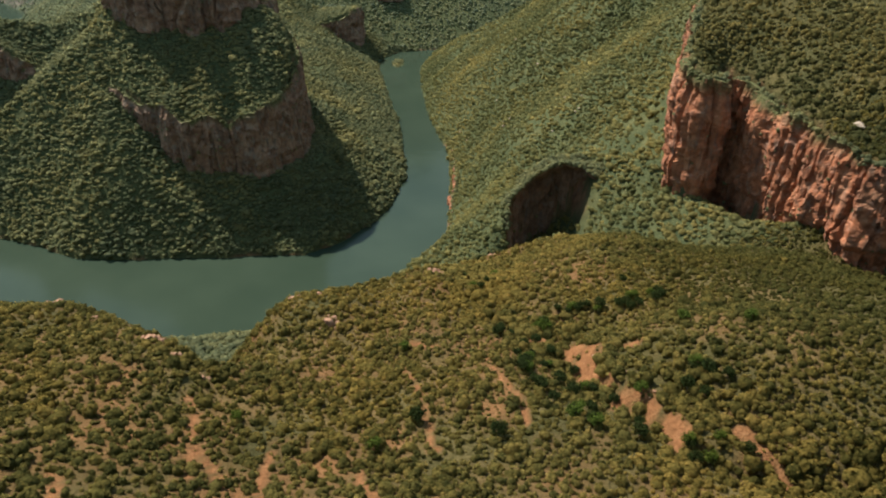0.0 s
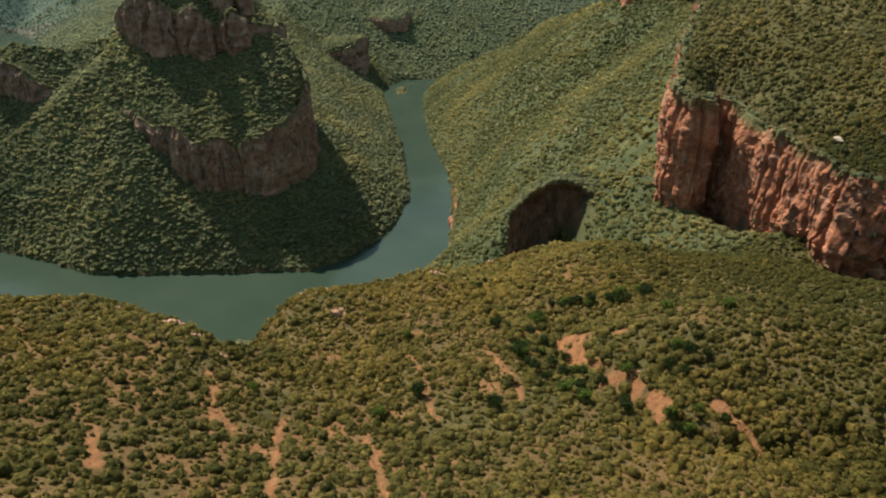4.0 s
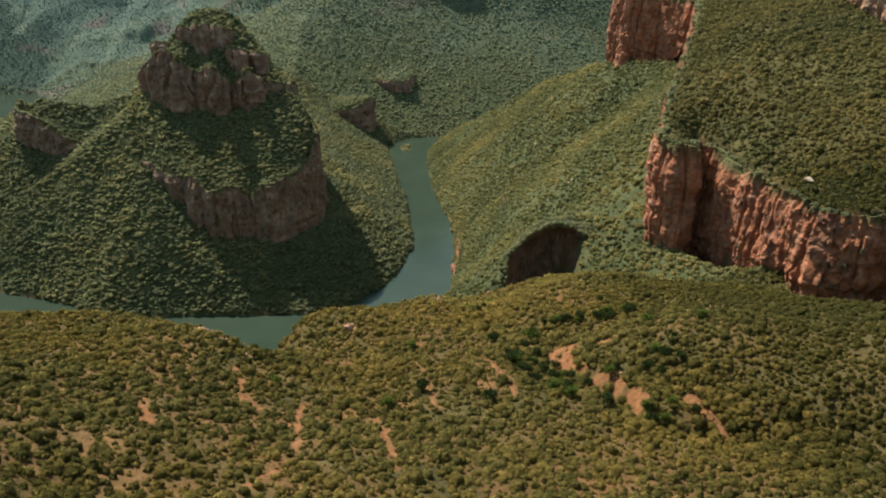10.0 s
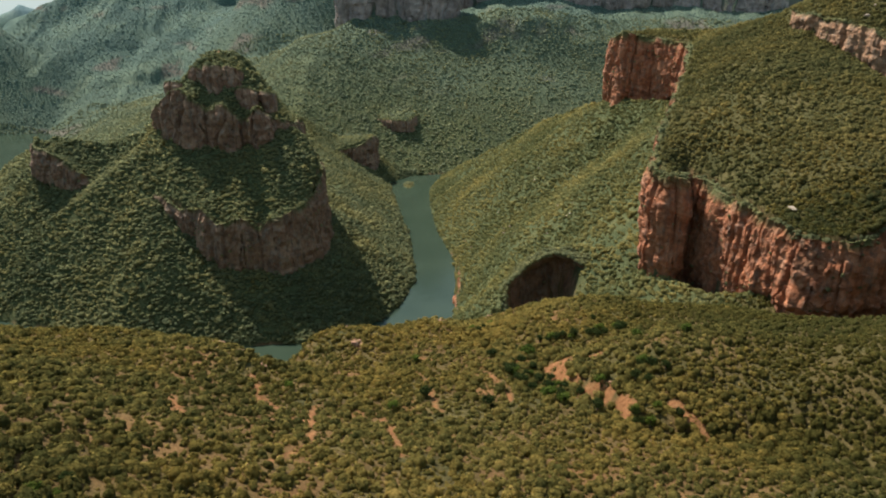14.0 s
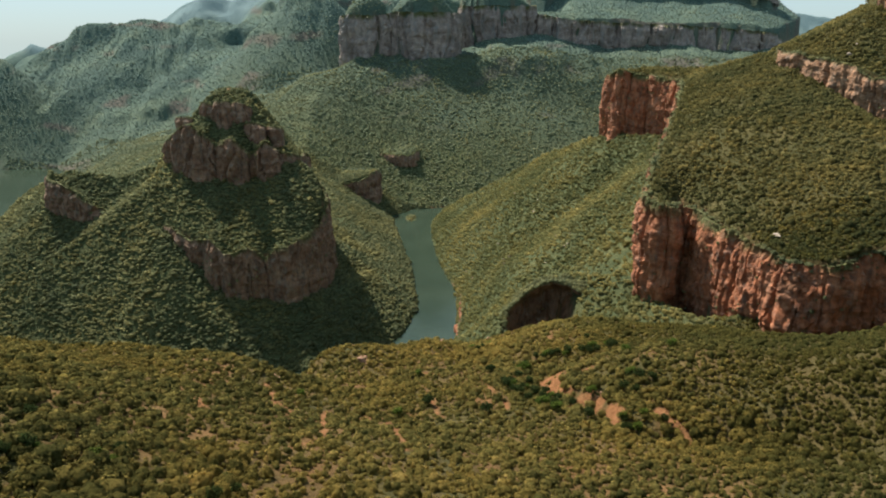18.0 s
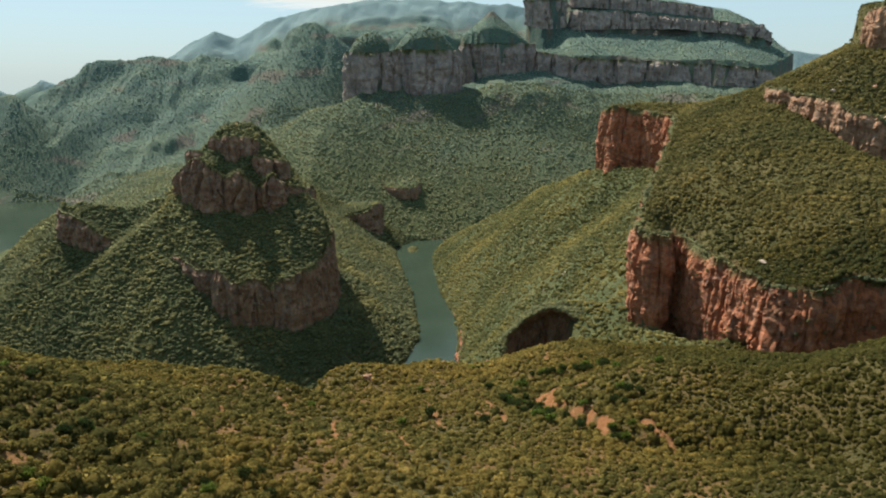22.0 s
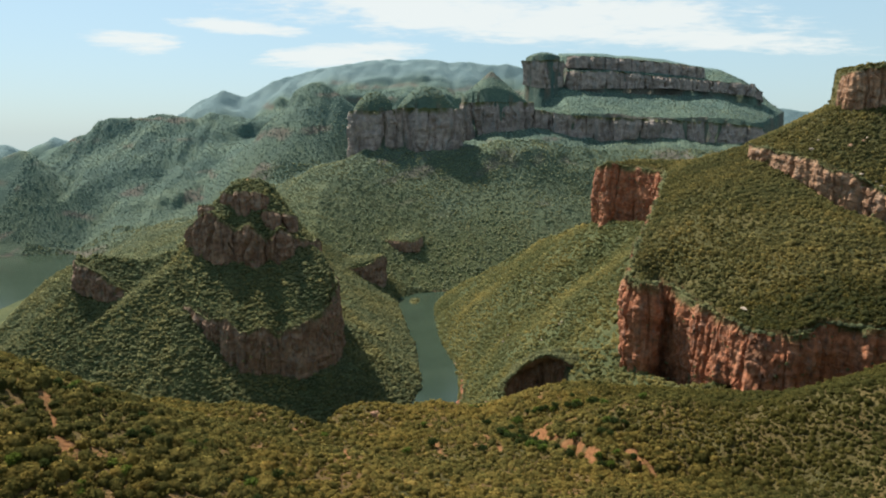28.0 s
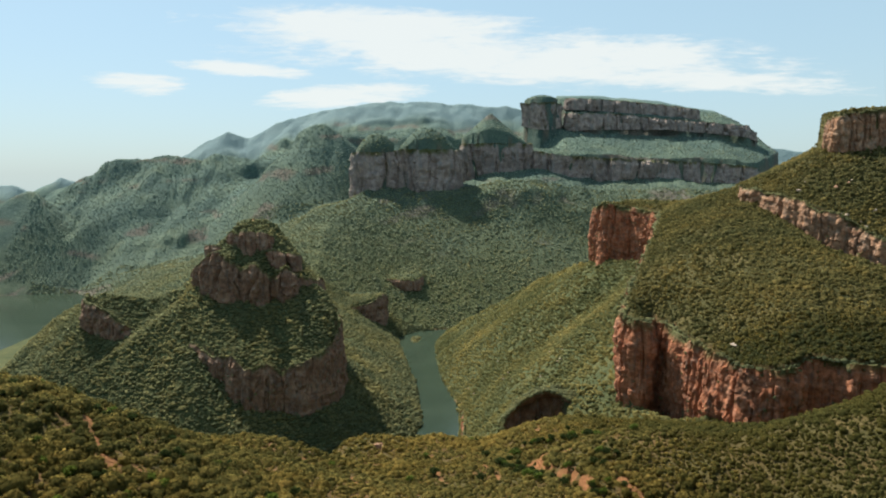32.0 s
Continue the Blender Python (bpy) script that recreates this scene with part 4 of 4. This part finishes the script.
# trees beyond the river carry haze in their leaf colour
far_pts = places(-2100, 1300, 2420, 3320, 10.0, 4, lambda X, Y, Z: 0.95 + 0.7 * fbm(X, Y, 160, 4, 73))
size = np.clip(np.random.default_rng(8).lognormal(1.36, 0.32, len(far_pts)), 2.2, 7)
scatter("slope_trees", "green scrub and trees on the slopes across the river, paled by painted haze", "trees", far_pts, size, M_SLOPE_HAZE, 14, 0.58, 0.35, patch=0.6)
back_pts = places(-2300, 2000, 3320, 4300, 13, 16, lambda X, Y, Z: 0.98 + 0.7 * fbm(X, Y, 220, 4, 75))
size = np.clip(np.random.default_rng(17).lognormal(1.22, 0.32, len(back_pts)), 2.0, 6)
scatter("upland_trees", "trees on the far mountain slopes, haze painted into their green", "trees", back_pts, size, M_HIGH_HAZE, 18, 0.55, 0.35, patch=0.6)


# ---- boulders, outcrops and single trees ----
def rock_mesh(seed, squash=0.7):
    """A broken, angular boulder of about one metre's radius."""
    rng = np.random.default_rng(seed)
    bm = bmesh.new()
    bmesh.ops.create_icosphere(bm, subdivisions=3, radius=1)
    cuts = [(Vector(rng.normal(size=3)).normalized(), rng.uniform(0.55, 0.9)) for _ in range(11)]
    for v in bm.verts:
        for n, r in cuts:
            over = v.co.dot(n) - r
            if over > 0:
                v.co -= n * over * 0.92
        v.co *= 1 + 0.06 * noise.noise(v.co * 3 + Vector((seed, 0, 0)))
        v.co.z *= squash
    me = bpy.data.meshes.new("rock")
    bm.to_mesh(me)
    bm.free()
    return me


def rock_material(name, a, b):
    k = Nodes(name, 0.9)
    col = k.ramp(k.noise(1.3, 6, 0.7), (0.3, tuple(c * 0.5 for c in a)), (0.5, a), (0.7, b))
    col = k.mix(k.span(k.noise(0.5, 4), 0.55, 0.7, 0, 0.7), col, (0.10, 0.085, 0.07))
    return k.done(col, k.noise(0.5, 6, 0.7), 0.5, 0.8)


M_ROCK_RED = rock_material("red_boulder", (0.26, 0.140, 0.085), (0.36, 0.240, 0.165))
M_ROCK_GREY = rock_material("grey_boulder", (0.30, 0.235, 0.180), (0.44, 0.380, 0.310))
ROCKS = [rock_mesh(400 + i, (0.7, 0.9, 0.6, 1.1)[i % 4]) for i in range(6)]
ROCKS_RED, ROCKS_GREY = [m.copy() for m in ROCKS], [m.copy() for m in ROCKS]
for pool, mat in ((ROCKS_RED, M_ROCK_RED), (ROCKS_GREY, M_ROCK_GREY)):
    for m in pool:
        m.materials.append(mat)


def land(x, y):
    return float(on_ground(np.array([x]), np.array([y]))[0][0])


def outcrop(x, y, size, n, label, seed, pool, spread=1.5, tall=1.0):
    """Rocks standing together: one thing, each rock a part."""
    rng = np.random.default_rng(seed)
    thing = tagged(new("rock_outcrop"), label, "rocks", "rock outcrops")
    thing.location = (x, y, land(x, y))
    for i in range(n):
        a, r = rng.uniform(0, 6.28), (0 if i == 0 else rng.uniform(0.5, spread)) * size
        s = size * (1 if i == 0 else rng.uniform(0.3, 0.75))
        px, py = r * math.cos(a), r * math.sin(a)
        ob = new("rock", pool[(seed + i) % len(pool)])
        ob.parent = thing
        ob.matrix_local = Matrix.LocRotScale((px, py, land(x + px, y + py) - thing.location.z + s * 0.22), Euler((rng.uniform(-0.3, 0.3), rng.uniform(-0.3, 0.3), rng.uniform(0, 6.28))),
                                            (s * rng.uniform(0.8, 1.3), s * rng.uniform(0.8, 1.2), s * tall * rng.uniform(0.7, 1.1)))
    return thing


def boulder(x, y, size, label, seed, pool):
    ob = tagged(new("boulder", pool[seed % len(pool)]), label, "boulder", "boulders")
    ob.matrix_world = Matrix.LocRotScale((x, y, land(x, y) + size * 0.2), Euler((0.1, 0.15, seed * 1.3)), (size, size * 0.85, size * 0.8))
    return ob


for x, y, size, n, tall, seed in ((-69, 433, 5.0, 6, 1.2, 1), (-95, 486, 6.0, 7, 1.3, 2), (-82, 474, 4.0, 5, 1.0, 3), (-3, 552, 4.5, 6, 1.3, 4), (-6, 574, 5.0, 5, 1.2, 5),
                                  (-259, 475, 6.0, 7, 1.2, 6), (-158, 384, 5.0, 7, 0.9, 7), (-138, 362, 3.5, 6, 0.8, 8), (-120, 346, 3.0, 5, 0.8, 9), (46, 628, 4.0, 5, 1.1, 10),
                                  (-30, 420, 2.6, 5, 0.8, 11), (24, 438, 3.2, 5, 0.8, 12), (-44, 470, 2.6, 4, 0.9, 13), (-215, 432, 3.0, 4, 0.9, 14)):
    outcrop(x, y, size * 0.62, n + 5, "weathered reddish rocks on the brow of the hill", seed, ROCKS_RED, 2.4, tall * 1.15)
def alcove_roof():
    """The hill's skin that juts out over the alcove, rock below and grown over on top."""
    front = np.array([p[:3] for p in NOSE_BROW[2:8]], float)
    n, m = 60, 22
    u = np.linspace(0, 1, n)
    f = np.concatenate([[0], np.cumsum(np.hypot(*np.diff(front[:, :2], axis=0).T))])
    A = np.stack([np.interp(u, f / f[-1], front[:, i]) for i in range(3)], 1)
    A[:, 1] += 3.0 * vnoise(u * 14, u * 0, 90)
    v = np.linspace(0, 1, m)[None, :]
    deep = 44 * np.sin(np.pi * np.clip(0.12 + 0.8 * u, 0, 1))[:, None]
    X, Y = A[:, 0:1] + 0.18 * deep * v, A[:, 1:2] + deep * v
    Z = height(X, Y, False) + 0.6
    Z = A[:, 2:3] + (Z - A[:, 2:3]) * sstep(0.0, 0.35, v)
    low = Z - 3.0 - 14 * v ** 0.8 + 1.6 * fbm(X, Y, 9, 3, 92)
    Z = Z + 1.2 * fbm(X, Y, 9, 3, 91)
    V = np.concatenate([np.stack([X, Y, Z], -1)[:, ::-1], np.stack([X, Y, low], -1)], 1)
    me = raw_mesh("rock_overhang", V.reshape(-1, 3), grid_faces(n, 2 * m), M_BROWN, False)
    put_values(me, "rim", np.concatenate([np.ones((n, m)) * 1.6, np.zeros((n, m))], 1))
    tagged(new("rock_overhang", me), "dark rock overhang roofing an alcove, scrub on top", "overhang")
    pick = np.random.default_rng(94).random((900, 2))
    i, j = (pick[:, 0] * (n - 1)).astype(int), (pick[:, 1] * (m - 1)).astype(int)
    return np.stack([X[i, j], Y[i, j], Z[i, j]], 1) + np.random.default_rng(93).normal(0, 0.8, (900, 3)) * (1, 1, 0.1)


scatter("overhang_scrub", "green bushes on the rock overhang", "bushes", alcove_roof(), np.random.default_rng(95).uniform(1.6, 3.6, 900), M_FOREST, 96, 0.75, 0.35, 4)
face_pts = np.array(FACE_PTS)
scatter("cliff_scrub", "small green bushes clinging to the cliff faces", "bushes", face_pts, np.clip(np.random.default_rng(89).lognormal(0.25, 0.4, len(face_pts)), 0.6, 3.0), M_FOREST, 88, 0.9, 0.35, 5, 0.1)
brow_pts = np.array(BROW_PTS)
scatter("brow_scrub", "green bushes along the brows of the cliffs", "bushes", brow_pts, np.clip(np.random.default_rng(97).lognormal(0.72, 0.35, len(brow_pts)), 0.9, 4.0), M_FOREST, 98, 0.8, 0.35, 5)
outcrop(129, 1345, 7.0, 4, "pale grey boulders on the river slope", 20, ROCKS_GREY, 1.3, 0.9)
outcrop(366, 652, 4.5, 4, "pale fallen boulders on the headland slope", 21, ROCKS_GREY, 1.9, 0.6)
boulder(50, 232, 1.6, "single whitish boulder among bushes", 3, ROCKS_GREY)
rng = np.random.default_rng(44)
for i in range(26):
    x, y = rng.uniform(640, 860), rng.uniform(930, 1110)
    boulder(x, y, rng.uniform(1.5, 5.0), "fallen sandstone block on the scrub slope", i, ROCKS_GREY if i % 3 else ROCKS_RED)
for i in range(22):
    x, y = rng.uniform(40, 240), rng.uniform(1000, 1800)
    boulder(x, y, rng.uniform(1.5, 3.6), "pale boulder on the wooded river slope", i, ROCKS_GREY)
for i in range(16):
    y = rng.uniform(1180, 1560)
    x = float(np.interp(y, [1148, 1234, 1358, 1536], [14, 21, 28, 26])) + rng.uniform(3, 9)
    boulder(x, y, rng.uniform(1.8, 4.0), "reddish boulder at the water's edge", i, ROCKS_RED)
for i in range(10):
    t = rng.uniform(0, 1)
    boulder(66 + 60 * t + rng.normal() * 4, 412 - 84 * t + rng.normal() * 4, rng.uniform(0.7, 1.6), "loose reddish rock on the bare slip", i, ROCKS_RED)


def bark_material():
    k = Nodes("bark", 0.9)
    return k.done(k.ramp(k.noise(0.3, 5), (0.3, (0.07, 0.05, 0.035)), (0.7, (0.17, 0.13, 0.09))), k.noise(0.15, 4), 0.1)


M_BARK = bark_material()
M_LUSH = leaf_material("lush_leaves", (0.070, 0.110, 0.022), (0.120, 0.175, 0.034), (0.190, 0.240, 0.055))
M_DARK = leaf_material("dark_leaves", (0.030, 0.050, 0.018), (0.050, 0.074, 0.024), (0.080, 0.100, 0.034))


def crown_mesh(seed, material, lumps=26, leaves=650):
    """A crown of small leaf tufts round many lumps, uneven and with gaps."""
    rng = np.random.default_rng(seed)
    c = rng.normal(size=(lumps, 3))
    c = c / np.linalg.norm(c, axis=1)[:, None] * rng.uniform(0.35, 0.8, (lumps, 1)) * (1.0, 1.0, 0.62)
    c[:, 2] += 0.15
    which = rng.integers(0, lumps, leaves)
    d = rng.normal(size=(leaves, 3))
    d /= np.linalg.norm(d, axis=1)[:, None]
    p = c[which] + d * rng.uniform(0.22, 0.40, (leaves, 1)) * (1, 1, 0.8)
    a = rng.normal(size=(leaves, 3))
    b = np.cross(d, a)
    b /= np.linalg.norm(b, axis=1)[:, None]
    e = np.cross(d, b) + 0.4 * d
    s = rng.uniform(0.05, 0.10, (leaves, 1))
    V = np.stack([p - b * s - e * s * 0.6, p + b * s - e * s * 0.6, p + b * s * 0.7 + e * s, p - b * s * 0.7 + e * s], 1).reshape(-1, 3)
    me = raw_mesh("crown", V, np.arange(leaves * 4).reshape(-1, 4), material, False)
    put_values(me, "tone", np.repeat(np.clip(rng.normal(0.5, 0.2, leaves), 0, 1), 4))
    return me


def trunk_mesh(seed):
    """A tapered trunk that forks into four limbs; one metre of crown radius."""
    rng = np.random.default_rng(seed)
    bm = bmesh.new()

    def limb(p, q, r0, r1):
        z = (q - p).normalized()
        x = z.orthogonal().normalized()
        y = z.cross(x)
        ring = [[bm.verts.new(o + (x * math.cos(k * 1.0472) + y * math.sin(k * 1.0472)) * r) for k in range(6)] for o, r in ((p, r0), ((p + q) / 2, (r0 + r1) * 0.48), (q, r1))]
        for u, v in zip(ring[:-1], ring[1:]):
            for k in range(6):
                bm.faces.new((u[k], u[(k + 1) % 6], v[(k + 1) % 6], v[k]))

    top = Vector((0.05, 0.02, -0.25))
    limb(Vector((0, 0, -1.0)), top, 0.11, 0.07)
    for k in range(4):
        a = k * 1.57 + rng.uniform(-0.4, 0.4)
        limb(top, top + Vector((math.cos(a) * 0.5, math.sin(a) * 0.5, 0.5)), 0.05, 0.02)
    me = bpy.data.meshes.new("trunk")
    bm.to_mesh(me)
    bm.free()
    me.materials.append(M_BARK)
    return me


TRUNKS = [trunk_mesh(500 + i) for i in range(2)]
LUSH = [crown_mesh(520 + i, M_LUSH) for i in range(3)]
DARK = [crown_mesh(530 + i, M_DARK) for i in range(3)]
OLIVE = [crown_mesh(540 + i, M_BUSH) for i in range(3)]
rng = np.random.default_rng(46)


def tree(x, y, size, pool, i, label):
    thing = tagged(new("tree"), label, "tree", "single trees")
    thing.location = (x, y, land(x, y))
    thing.rotation_euler = (0, 0, i * 2.1)
    for name, me in (("trunk", TRUNKS[i % 2]), ("crown", pool[i % 3])):
        ob = new(name, me)
        ob.parent = thing
        ob.matrix_local = Matrix.LocRotScale((0, 0, size * 0.92), None, (size, size, size * 0.95))
    return thing


for i, (x, y) in enumerate(((170, 384), (-94, 315), (-21, 406), (-30, 305), (141, 403))):
    tree(x, y, rng.uniform(3.2, 4.2), LUSH, i, "bright green leafy tree standing above the scrub")
for i, (x, y) in enumerate(((145, 455), (140, 449), (67, 375), (52, 369), (127, 348), (97, 322), (133, 339), (28, 318), (126, 480), (72, 363), (-11, 327))):
    tree(x, y, rng.uniform(3.4, 5.2), DARK, i, "dark green round tree in the scrub")
for i in range(26):
    t = rng.uniform(0, 1)
    x, y = np.interp(t, [0, 0.25, 0.5, 0.75, 1], [150, 110, 62, 40, 25]) + rng.normal() * 8, np.interp(t, [0, 0.25, 0.5, 0.75, 1], [300, 335, 405, 470, 560]) + rng.normal() * 8
    tree(float(x), float(y), rng.uniform(2.8, 4.6), DARK if i % 3 else LUSH, i, "leafy green tree along the gully")
for i in range(120):
    x, y = rng.uniform(-225, -60), rng.uniform(-10, 120)
    tree(x, y, rng.uniform(1.7, 3.4), (DARK, OLIVE, DARK, OLIVE, LUSH)[i % 5], i, "bushy green tree on the near slope")
for line, n, lush in (([(150, 459), (111, 447), (78, 455), (60, 440)], 22, 3), ([(52, 425), (50, 400), (50, 382)], 9, 4), ([(58, 376), (66, 352), (78, 328)], 8, 3),
                      ([(124, 362), (134, 350), (142, 338)], 5, 9)):
    xs, ys = zip(*line)
    for i in range(n):
        t = rng.uniform(0, len(line) - 1)
        tree(float(np.interp(t, range(len(xs)), xs)) + rng.normal() * 4, float(np.interp(t, range(len(ys)), ys)) + rng.normal() * 4, rng.uniform(3.0, 5.0), LUSH if i % lush == 0 else DARK, i,
             "dense dark green tree in the ravine")
